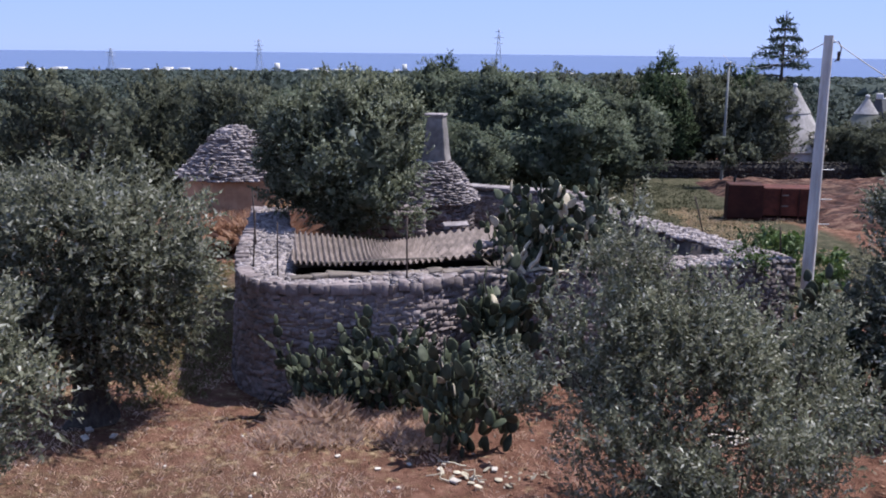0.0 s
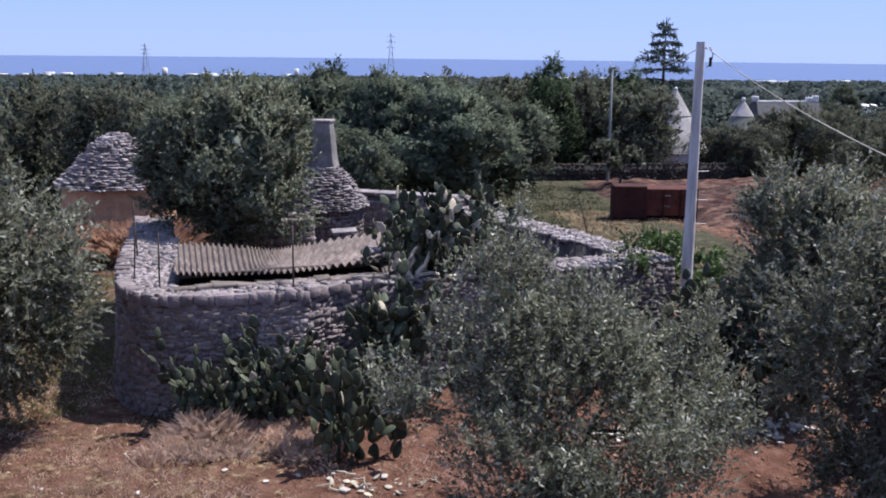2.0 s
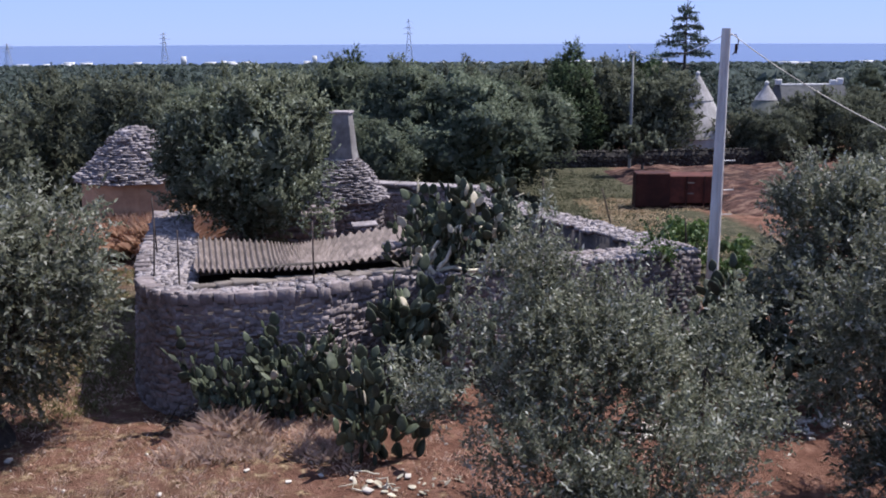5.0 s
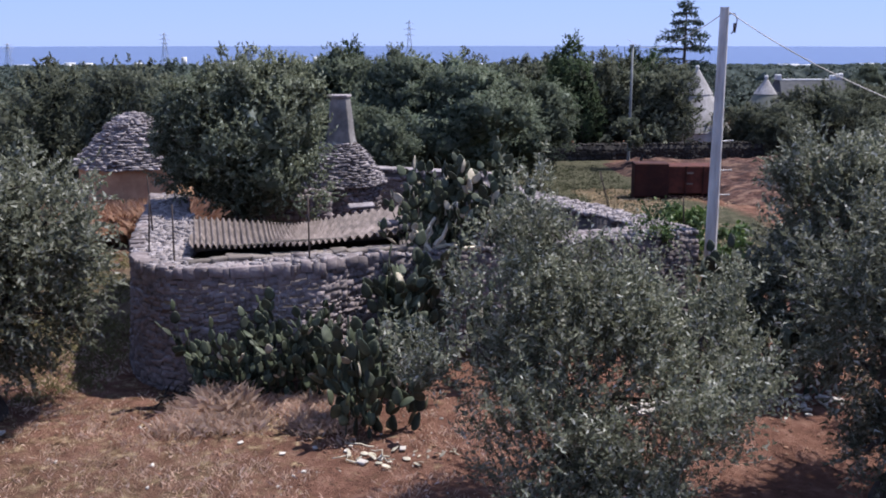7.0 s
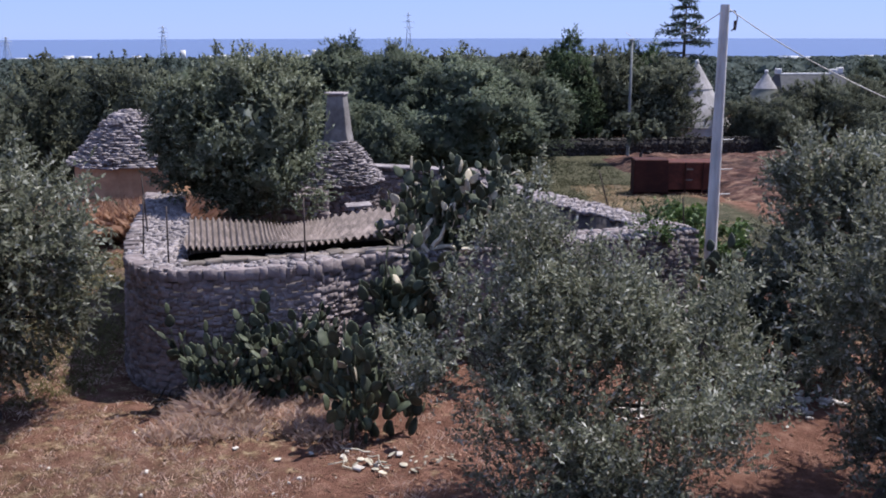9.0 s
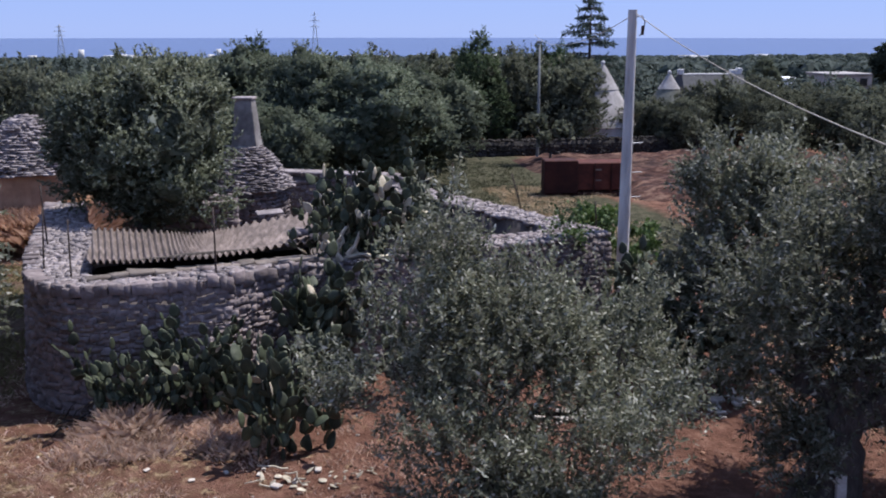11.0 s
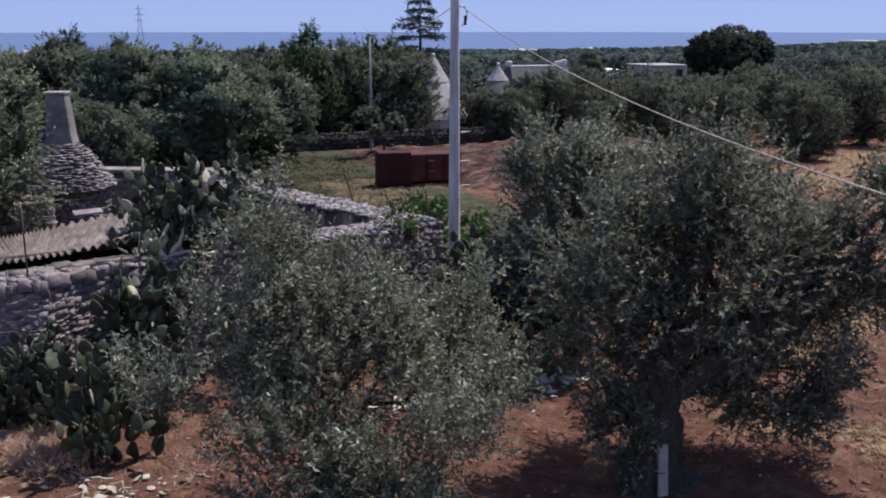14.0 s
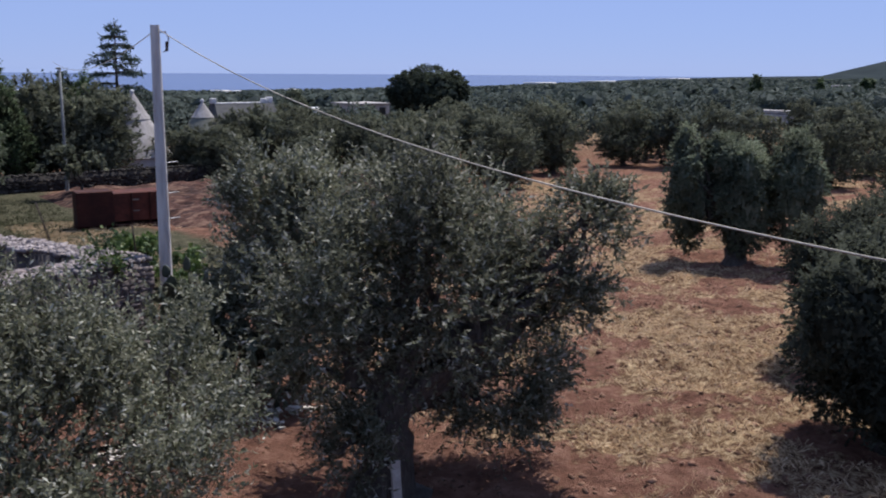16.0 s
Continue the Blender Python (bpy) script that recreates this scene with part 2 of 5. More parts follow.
PADPALE = material("bleached_prickly_pear", [(0.3, (0.271, 0.238, 0.175)), (0.6, (0.433, 0.383, 0.294)), (0.8, (0.524, 0.468, 0.374))], 8, 0.7, 0.4, 40, vary=0.25, by="object")


# ---- mesh helpers ----
rng = np.random.default_rng(7)


def np_mesh(name, verts, quads=None, tris=None):
    """A mesh from numpy arrays of points, quads and triangles."""
    me = bpy.data.meshes.new(name)
    verts = np.asarray(verts, np.float32)
    loops, starts, at = [], [], 0
    for f in (quads, tris):
        if f is not None and len(f):
            f = np.asarray(f, np.int32)
            loops.append(f.ravel())
            starts.append(at + np.arange(len(f)) * f.shape[1])
            at += f.size
    loops, starts = np.concatenate(loops).astype(np.int32), np.concatenate(starts).astype(np.int32)
    me.vertices.add(len(verts))
    me.vertices.foreach_set("co", verts.ravel())
    me.loops.add(len(loops))
    me.loops.foreach_set("vertex_index", loops)
    me.polygons.add(len(starts))
    me.polygons.foreach_set("loop_start", starts)
    me.update(calc_edges=True)
    me.validate()
    return me


class Bag:
    """Gathers many small pieces into one mesh."""
    def __init__(self):
        self.v, self.q, self.t, self.n = [], [], [], 0

    def add(self, v, q=None, t=None):
        v = np.asarray(v, float)
        self.v.append(v)
        if q is not None and len(q):
            self.q.append(np.asarray(q, int) + self.n)
        if t is not None and len(t):
            self.t.append(np.asarray(t, int) + self.n)
        self.n += len(v)

    def mesh(self, name):
        return np_mesh(name, np.concatenate(self.v), np.concatenate(self.q) if self.q else None, np.concatenate(self.t) if self.t else None)


def smooth(me):
    me.polygons.foreach_set("use_smooth", np.ones(len(me.polygons), bool))
    return me


def part(name, me, mat, parent=None, label=""):
    """Links a mesh or bmesh as one object under its thing."""
    if isinstance(me, bmesh.types.BMesh):
        bm, me = me, bpy.data.meshes.new(name)
        bm.to_mesh(me)
        bm.free()
    if mat and not me.materials:
        me.materials.append(mat)
    ob = new(name, me)
    if parent is not None:
        ob.parent = parent
    if label:
        ob["label"] = label
    return ob


def thing(name, at, label, category, group="", kind=""):
    ob = new(name)
    ob.empty_display_size = 0.2
    ob.location = at
    return tagged(ob, label, category, group, kind)


def box_bm(w, d, h, bevel=0.02, centre=(0, 0, 0)):
    bm = bmesh.new()
    bmesh.ops.create_cube(bm, size=1)
    bmesh.ops.scale(bm, vec=(w, d, h), verts=bm.verts)
    if bevel:
        bmesh.ops.bevel(bm, geom=bm.edges[:], offset=bevel, segments=1, affect="EDGES")
    bmesh.ops.translate(bm, vec=centre, verts=bm.verts)
    return bm


def bm_arrays(bm):
    bm.verts.index_update()
    v = np.array([x.co[:] for x in bm.verts])
    q = [[x.index for x in f.verts] for f in bm.faces if len(f.verts) == 4]
    t = [[x.index for x in f.verts] for f in bm.faces if len(f.verts) == 3]
    bm.free()
    return v, np.array(q, int).reshape(-1, 4), np.array(t, int).reshape(-1, 3)


def tube(points, radii, sides=7, rough=0.0, seed=0):
    """A tapered tube along points, its end closed; verts, quads, tris."""
    pts, radii = np.asarray(points, float), np.asarray(radii, float)
    tang = np.gradient(pts, axis=0)
    tang /= np.linalg.norm(tang, axis=1)[:, None] + 1e-9
    ref = np.array([0.31, 0.95, 0.05])
    a = np.cross(tang, ref)
    a /= np.linalg.norm(a, axis=1)[:, None] + 1e-9
    b = np.cross(tang, a)
    ang = np.linspace(0, 2 * np.pi, sides, endpoint=False)
    r = radii[:, None] * np.ones(sides)
    if rough:
        g = np.random.default_rng(seed)
        r = r * (1 + rough * np.sin(ang * 3 + g.uniform(0, 6)) + rough * g.uniform(-1, 1, r.shape))
    v = pts[:, None] + r[..., None] * (np.cos(ang)[None, :, None] * a[:, None] + np.sin(ang)[None, :, None] * b[:, None])
    k = len(pts)
    i, j = np.meshgrid(np.arange(k - 1), np.arange(sides), indexing="ij")
    j2 = (j + 1) % sides
    q = np.stack([i * sides + j, i * sides + j2, (i + 1) * sides + j2, (i + 1) * sides + j], -1).reshape(-1, 4)
    v = np.concatenate([v.reshape(-1, 3), pts[-1:]])
    t = np.array([[(k - 1) * sides + m, (k - 1) * sides + (m + 1) % sides, k * sides] for m in range(sides)])
    return v, q, t


def bend(p0, p1, n=6, wobble=0.12, g=rng, sag=0.0):
    """A slightly crooked line from p0 to p1."""
    p0, p1 = np.asarray(p0, float), np.asarray(p1, float)
    s = np.linspace(0, 1, n)[:, None]
    w = g.normal(0, wobble, (n, 3)) * np.linalg.norm(p1 - p0) * np.sin(np.pi * s)
    out = p0 + (p1 - p0) * s + w * 0.5
    out[:, 2] -= sag * 4 * (s * (1 - s))[:, 0]
    return out


# ---- stones ----
def stone_shapes(n, seed, bevel=0.08):
    g, out = np.random.default_rng(seed), []
    for _ in range(n):
        v, q, t = bm_arrays(box_bm(1, 1, 1, bevel))
        c = np.sign(v)
        key = ((c[:, 0] > 0) * 4 + (c[:, 1] > 0) * 2 + (c[:, 2] > 0)).astype(int)
        k = 0.1 if 0 < bevel < 0.05 else 0.17
        v = v + g.uniform(-k, k, (8, 3))[key] + g.uniform(-0.03, 0.03, v.shape) * min(1, bevel * 12)
        out.append((v, q, t))
    return out


SHAPES = stone_shapes(14, 3)
FLAT_SHAPES = stone_shapes(14, 6, 0.03)
ROUGH_SHAPES = stone_shapes(14, 4, 0)
STONE_MESHES = []
for _v, _q, _t in FLAT_SHAPES:
    _m = np_mesh("stone", _v, _q, _t)
    _m.materials.append(STONE)
    STONE_MESHES.append(_m)


BLEACHED = material("sun_bleached_stone", [(0.3, (0.30, 0.265, 0.23)), (0.7, (0.52, 0.47, 0.41))], 6, 0.95, 0.5, 30, big=0.2)
PALE_MESHES = [m_.copy() for m_ in STONE_MESHES]
for m_ in PALE_MESHES:
    m_.materials.clear()
    m_.materials.append(BLEACHED)


def add_stone(bag, at, size, yaw=0.0, tilt=(0.0, 0.0), g=rng, rough=False):
    v, q, t = (FLAT_SHAPES if rough == "flat" else ROUGH_SHAPES if rough else SHAPES)[g.integers(14)]
    m = np.array(Euler((tilt[0], tilt[1], yaw)).to_matrix())
    bag.add((v * np.asarray(size)) @ m.T + np.asarray(at), q, t)


def stone_piece(parent, at, size, yaw, g, mesh=None, name="stone"):
    ob = new(name, mesh or STONE_MESHES[g.integers(len(STONE_MESHES))])
    ob.parent = parent
    ob.matrix_local = Matrix.LocRotScale(Vector(at), Euler((g.normal(0, 0.05), g.normal(0, 0.05), yaw)), Vector(size))
    return ob


def chaikin(p, n=2):
    p = np.asarray(p, float)
    for _ in range(n):
        q = np.empty((2 * len(p) - 2, p.shape[1]))
        q[0::2], q[1::2] = 0.75 * p[:-1] + 0.25 * p[1:], 0.25 * p[:-1] + 0.75 * p[1:]
        p = np.concatenate([p[:1], q, p[-1:]])
    return p


def resample(p, step):
    d = np.r_[0, np.cumsum(np.linalg.norm(np.diff(p[:, :2], axis=0), axis=1))]
    s = np.linspace(0, d[-1], max(2, int(d[-1] / step)))
    return s, np.stack([np.interp(s, d, p[:, k]) for k in range(p.shape[1])], 1)


def dry_wall(name, label, rows, seed, batter=0.07, lone=None, core=JOINT, mats=(STONE_JOINED, TOPSTONE), coarse=1.0, inner=True):
    """A dry-stone wall. rows: outer x, y, thickness, top height along its run (the inner side lies to the left of the run)."""
    g = np.random.default_rng(seed)
    s, p = resample(chaikin(rows), 0.12)
    tan = np.gradient(p[:, :2], axis=0)
    tan /= np.linalg.norm(tan, axis=1)[:, None]
    inward = np.stack([-tan[:, 1], tan[:, 0]], 1)
    root = tagged(new(name), label, "wall", kind="structure")
    # core
    k = len(p)
    h, th = p[:, 3] - 0.07, p[:, 2]
    o_low = p[:, :2] - inward * (batter * p[:, 3])[:, None] + inward * 0.008
    o_top = p[:, :2] + inward * 0.008
    i_top = p[:, :2] + inward * (th - (0.07 if inner else 0.0))[:, None]
    z0 = np.full(k, -0.15)
    ring = np.stack([np.c_[o_low, z0], np.c_[o_top, h], np.c_[i_top, h], np.c_[i_top, z0]], 1)
    idx = np.arange(k * 4).reshape(k, 4)
    q = [np.stack([idx[:-1, a], idx[1:, a], idx[1:, (a + 1) % 4], idx[:-1, (a + 1) % 4]], 1) for a in range(4)]
    q += [idx[:1, ::-1], idx[-1:]]
    part("core", np_mesh("core", ring.reshape(-1, 3), np.concatenate(q)), core, root)
    bag, top, lone_n = Bag(), Bag(), 0
    total = s[-1]

    def at(u):
        return [np.interp(u, s, c) for c in (p[:, 0], p[:, 1], p[:, 2], p[:, 3], tan[:, 0], tan[:, 1])]
    for side in (0, 1) if inner else (0,):
        z = 0.0
        while z < max(p[:, 3]) - 0.04:
            coping = not side and z > max(p[:, 3]) - 0.25
            ch = (g.uniform(0.19, 0.22) if coping else g.uniform(0.05, 0.105)) * coarse
            u = g.uniform(0, 0.2)
            while u < total:
                ln = (g.uniform(0.06, 0.15) + 0.12 * g.uniform() ** 3) * coarse * (1.3 if coping else 1)
                x, y, t0, top_z, tx, ty = at(u + ln / 2)
                if z + ch < top_z + 0.05:
                    nx, ny = -ty, tx
                    off = (-batter * max(0, top_z - z) + 0.10 + g.normal(0, 0.006)) if not side else (t0 - 0.10 + g.normal(0, 0.014))
                    yaw = math.atan2(ty, tx) + g.normal(0, 0.05)
                    pos = (x + nx * off, y + ny * off, z + ch / 2 + g.normal(0, 0.022) + 0.015 * math.sin(u * 1.7 + side + z) + g.uniform(-0.012, 0.012))
                    size = (ln * 1.04, g.uniform(0.2, 0.27) + (0.06 if coping else 0), ch * (g.uniform(0.9, 1.1) if coping else g.uniform(0.9, 1.4)))
                    if not side and lone and lone[0] < u < lone[1] and z > lone[2] and lone_n < 300:
                        stone_piece(root, pos, size, yaw, g)
                        lone_n += 1
                    else:
                        add_stone(bag, pos, size, yaw, (g.normal(0, 0.03), g.normal(0, 0.02 if coping else 0.05)), g, "rough" if side or coarse > 1 else "flat")
                u += ln
            z += ch
    # rubble on the top
    u = 0.0
    while u < total:
        x, y, t0, top_z, tx, ty = at(u)
        w = -0.02
        while w < t0 - 0.05:
            a, b = 0.06 + 0.15 * g.uniform() ** 1.8, 0.06 + 0.11 * g.uniform() ** 1.6
            off = w + b / 2
            add_stone(top, (x - ty * off + g.normal(0, 0.03), y + tx * off + g.normal(0, 0.03), top_z + g.uniform(-0.045, 0.008)), (a, b, g.uniform(0.04, 0.1)), g.uniform(0, 6.28), (g.normal(0, 0.12), g.normal(0, 0.12)), g, True)
            w += b * 0.85 * coarse
        u += 0.1 * coarse
    tagged(part("wall_masonry", bag.mesh("wall_masonry"), mats[0], root), kind="stuff")
    tagged(part("top_rubble", top.mesh("top_rubble"), mats[1], root, "bleached loose limestone rubble"), kind="stuff")
    return root


# ---- plants ----
def leaves(origins, outward, leaf, per, g, wide=0.14, spread=0.75, lift=0.15, run=None, tri=False):
    """Sprigs of leaves: from each origin a short twig along outward, leaves on both sides. verts, quads."""
    n = len(origins)
    run = run or (4.5 if leaf < 0.13 else 1.5)
    ax = outward * 0.7 + g.normal(0, 0.45, (n, 3)) + np.array([0, 0, lift])
    ax /= np.linalg.norm(ax, axis=1)[:, None]
    s = np.linspace(0.05, 1, per)[None, :, None] * (leaf * run * g.uniform(0.6, 1.2, (n, 1, 1)))
    base = origins[:, None] + ax[:, None] * s
    d = ax[:, None] * 0.55 + g.normal(0, spread, (n, per, 3)) * 0.8
    d /= np.linalg.norm(d, axis=2, keepdims=True)
    side = np.cross(d, g.normal(0, 1, (n, per, 3)))
    side /= np.linalg.norm(side, axis=2, keepdims=True) + 1e-9
    ln = leaf * g.uniform(0.65, 1.25, (n, per, 1))
    w = ln * wide
    up = np.cross(side, d) * w * 0.35
    if leaf > 0.125 or tri:
        v = np.stack([base - side * w * 1.3, base + side * w * 1.3, base + d * ln], 2).reshape(-1, 3)
        return v, np.arange(len(v)).reshape(-1, 3)
    v = np.stack([base, base + d * ln * 0.5 + side * w + up, base + d * ln, base + d * ln * 0.5 - side * w + up], 2).reshape(-1, 3)
    return v, np.arange(len(v)).reshape(-1, 4)


def ico(level):
    bm = bmesh.new()
    bmesh.ops.create_icosphere(bm, subdivisions=level, radius=1)
    v, _, t = bm_arrays(bm)
    return v, t


ICO = {k: ico(k) for k in (2, 3, 4)}


def masses(lobes, full, seed, fine=3):
    """The dense inner foliage of a crown: in each lobe a lumpy shell of loose, overlapping leaf clumps; verts, triangles and normals."""
    g, vs, ns = np.random.default_rng(seed), [], []
    for k, lobe in enumerate(lobes):
        c, rad = np.array(lobe[:3]), np.array(lobe[3:6])
        v, t = ICO[fine if rad.mean() > 0.7 else fine - 1]
        lump = np.array([1 + 0.22 * noise.noise(Vector(p * 2.1) + Vector((seed, k * 3.1, 0))) + 0.14 * noise.noise(Vector(p * 5.3) + Vector((k, seed, 7))) for p in v])
        w = v / rad
        w /= np.linalg.norm(w, axis=1)[:, None]
        tri = (v * lump[:, None])[t]
        mid = tri.mean(1, keepdims=True)
        tri = (mid + (tri - mid) * (g.uniform(1.0, 1.5, (len(t), 1, 1)) if fine > 3 else g.uniform(0.55, 0.85, (len(t), 1, 1)))) * g.uniform(0.86, 1.1, (len(t), 1, 1)) + g.normal(0, 0.035, (len(t), 3, 3))
        vs.append((c + tri * rad * full).reshape(-1, 3))
        n_ = w[t] + g.normal(0, 0.08, (len(t), 1, 3))
        ns.append((n_ / np.linalg.norm(n_, axis=2, keepdims=True)).reshape(-1, 3))
    v = np.concatenate(vs)
    return v, np.arange(len(v)).reshape(-1, 3), np.concatenate(ns)


def foliage(name, v, f, outs, per, soft, inner=None):
    """Leaf mesh whose normals lean towards the crown's outside, so that dense crowns shade as rounded masses."""
    v = np.asarray(v, float)
    k = f.shape[1]
    tri = v[f]
    nn = np.cross(tri[:, 1] - tri[:, 0], tri[:, -1] - tri[:, 0])
    nn /= np.linalg.norm(nn, axis=1)[:, None] + 1e-9
    o = outs / (np.linalg.norm(outs, axis=1)[:, None] + 1e-9) + np.array([0, 0, 0.45])
    o = np.repeat(o / (np.linalg.norm(o, axis=1)[:, None] + 1e-9), per, 0)
    flip = (nn * o).sum(1) < 0
    f = np.where(flip[:, None], f[:, ::-1], f)
    nn = np.where(flip[:, None], -nn, nn) * (1 - soft) + o * soft
    nn /= np.linalg.norm(nn, axis=1)[:, None] + 1e-9
    nn = np.repeat(nn, k, 0)
    quads, tris = (f, None) if k == 4 else (None, f)
    if inner is not None:
        iv, it, inn = inner
        it = it + len(v)
        tris = it if tris is None else np.concatenate([tris, it])
        v, nn = np.concatenate([v, iv]), np.concatenate([nn, inn])
    me = smooth(np_mesh(name, v, quads, tris))
    if len(me.vertices) == len(nn):
        me.normals_split_custom_set_from_vertices(nn.tolist())
    return me


def crown_points(lobes, n, g, hollow=0.45, gap=0.12, rough=0.22, freq=1.0, clump=26, loose=0.17, stray=0.35):
    """Points gathered in clumps over the shells of lobes (centre and radii), with uneven outline and gaps."""
    lobes = np.asarray(lobes, float)
    w = np.prod(lobes[:, 3:6], axis=1) ** 0.67
    pts, outs, sizes, m = [], [], [], max(12, n // clump)
    while len(pts) < m:
        k = g.choice(len(lobes), p=w / w.sum())
        c, r = lobes[k, :3], lobes[k, 3:6]
        d = g.normal(0, 1, 3)
        d /= np.linalg.norm(d)
        f = hollow + (1 - hollow) * math.sqrt(g.uniform())
        p = c + d * r * f
        nz = noise.noise(Vector((p - lobes[0, :3]) * freq * 0.9) + Vector((k * 3.7, 0, 0)))
        if nz > 0.5 - gap * 2.2 and f > 0.6:
            continue
        p = c + d * r * f * (1 + rough * noise.noise(Vector(d * 2.2 + k)) + rough * 0.8 * nz)
        pts.append(p)
        outs.append(d)
        sizes.append(np.prod(r) ** (1 / 3))
    pts, outs, sizes = np.array(pts), np.array(outs), np.array(sizes)
    pick = g.integers(0, m, n)
    scale = loose * (sizes * g.uniform(0.6, 1.3, m))[pick][:, None]
    off = g.normal(0, 1, (n, 3)).clip(-1.7, 1.7)
    return pts[pick] + off * scale * np.array([1, 1, 0.75]), outs[pick] + off * stray


def billows(lobes, k, seed, size=0.42):
    """The lobes of a crown with k smaller rounded ones budding from the upper side of each."""
    g, out = np.random.default_rng(seed), [tuple(x) for x in lobes]
    for x, y, z, a, b, c in lobes:
        for _ in range(k):
            d = g.normal(0, 1, 3)
            d[2] = abs(d[2]) * 0.9 - 0.25
            d /= np.linalg.norm(d)
            s = size * g.uniform(0.7, 1.25)
            out.append((x + d[0] * a * 0.82, y + d[1] * b * 0.82, z + d[2] * c * 0.85, a * s, b * s, c * s * 1.1))
    return out


def make_tree(name, at, lobes, seed, label, category="olive tree", n=3000, per=10, leaf=0.07, trunk_r=0.25, fork=0.9, mat=None, bark=None, twigs=26, group="", stems=None, lift=0.15, hollow=0.45, gap=0.12, wide=0.14, rough=0.32, soft=0.0, loose=0.17, clump=26, tri=False, run=None, stray=0.35, full=0.0, fine=3):
    """A tree with trunk, limbs that reach into the lobes, and a crown of leaves. Lobes are given from its foot."""
    g = np.random.default_rng(seed)
    root = thing(name, at, label, category, group)
    wood = Bag()
    top = np.array([g.normal(0, 0.08), g.normal(0, 0.08), fork])
    for foot in (stems or [(0, 0)]):
        pts = bend((foot[0], foot[1], -0.1), top + np.array([foot[0] * 0.5, foot[1] * 0.5, 0]), 7, 0.10, g)
        rad = trunk_r * np.linspace(1.0, 0.72, 7)
        rad[0] *= 1.55
        rad[1] *= 1.15
        wood.add(*tube(pts, rad, 10, 0.13, seed))
    limbs = Bag()
    for lobe in lobes[:10]:
        c, r = np.array(lobe[:3]), np.array(lobe[3:6])
        end = c + np.array([0, 0, r[2] * 0.25])
        pts = bend(top, end, 8, 0.16, g)
        limbs.add(*tube(pts, trunk_r * min(1.0, float(r.mean())) * np.linspace(0.55, 0.14, 8), 7, 0.1, seed))
        for _ in range(max(2, twigs // min(10, len(lobes)))):
            d = g.normal(0, 1, 3)
            d /= np.linalg.norm(d)
            s = pts[g.integers(3, 8)]
            limbs.add(*tube(bend(s, c + d * r * g.uniform(0.7, 1.0), 6, 0.14, g), trunk_r * np.linspace(0.13, 0.02, 6), 4))
    part("trunk", smooth(wood.mesh("trunk")), bark or BARK, root)
    part("branchwork", smooth(limbs.mesh("branchwork")), bark or BARK, root)
    pts, outs = crown_points(lobes, n, g, hollow, gap, rough, loose=loose, clump=clump, stray=stray)
    v, q = leaves(pts, outs, leaf, per, g, wide, lift=lift, tri=tri, run=run)
    part("crown", foliage("crown", v, q, outs, per, soft, masses(lobes, full, seed, fine) if full else None), mat or OLIVE, root)
    return root


def pad_mesh(mat):
    """One obovate prickly pear pad, its foot at the origin, one unit long."""
    rings, seg = 6, 10
    v, q, t = [(0, 0, 0)], [], []
    for i in range(1, rings):
        s = i / rings
        w = 0.30 * math.sin(math.pi * s ** 0.8) ** 0.75
        for j in range(seg):
            a = 2 * math.pi * j / seg
            v.append((w * math.cos(a), 0.17 * w * math.sin(a) + 0.02 * math.sin(s * 3), s))
    v.append((0, 0.01, 1))
    for i in range(rings - 2):
        for j in range(seg):
            a, b = 1 + i * seg + j, 1 + i * seg + (j + 1) % seg
            q.append((a, b, b + seg, a + seg))
    last = len(v) - 1
    for j in range(seg):
        t.append((0, 1 + (j + 1) % seg, 1 + j))
        t.append((last, last - seg + j, last - seg + (j + 1) % seg))
    m = smooth(np_mesh("pad", v, q, t))
    m.materials.append(mat)
    return m


PAD_MESH, PADPALE_MESH = pad_mesh(PAD), pad_mesh(PADPALE)


def cactus(at, feet, levels, count, seed, label, pale=0.04, size=0.36, woody=()):
    """A prickly pear clump grown pad on pad; feet are x, y, z from its base."""
    g = np.random.default_rng(seed)
    root = thing("prickly_pear", at, label, "cactus")
    heap, made = [], 0
    for f in feet:
        heap.append((Matrix.LocRotScale(Vector(f), Euler((g.normal(0, 0.25), g.normal(0, 0.25), g.uniform(0, 6.28))), None), 0))
    while heap and made < count:
        m, lev = heap.pop(int(g.integers(len(heap))) if made > len(feet) else 0)
        ln = size * g.uniform(0.75, 1.2)
        ob = new("pad", PADPALE_MESH if g.uniform() < pale else PAD_MESH)
        ob.parent = root
        ob.matrix_local = m @ Matrix.Diagonal((ln * g.uniform(0.9, 1.25), ln, ln, 1))
        made += 1
        if lev < levels:
            for _ in range(g.choice([1, 2, 2, 3])):
                a = g.uniform(-1.0, 1.0)
                w = 0.26 * math.cos(a * 0.6)
                child = m @ Matrix.Translation((math.sin(a) * 0.24 * ln, 0, ln * (0.72 + 0.22 * math.cos(a)))) @ Euler((g.normal(0, 0.35), a * 0.6, g.normal(0, 0.9))).to_matrix().to_4x4()
                q_ = child.to_quaternion()
                lift_ = (q_ @ Vector((0, 0, 1))).rotation_difference(Vector((0, 0, 1)))
                child = Matrix.Translation(child.translation) @ (Matrix.Identity(3).to_quaternion().slerp(lift_, 0.22) @ q_).to_matrix().to_4x4()
                up = (child.to_3x3() @ Vector((0, 0, 1))).z
                if up > -0.2:
                    heap.append((child, lev + 1))
    if woody:
        for a, b, r in woody:
            bag = Bag()
            bag.add(*tube(bend(a, b, 6, 0.12, g), np.linspace(r, r * 0.6, 6), 8, 0.12, seed))
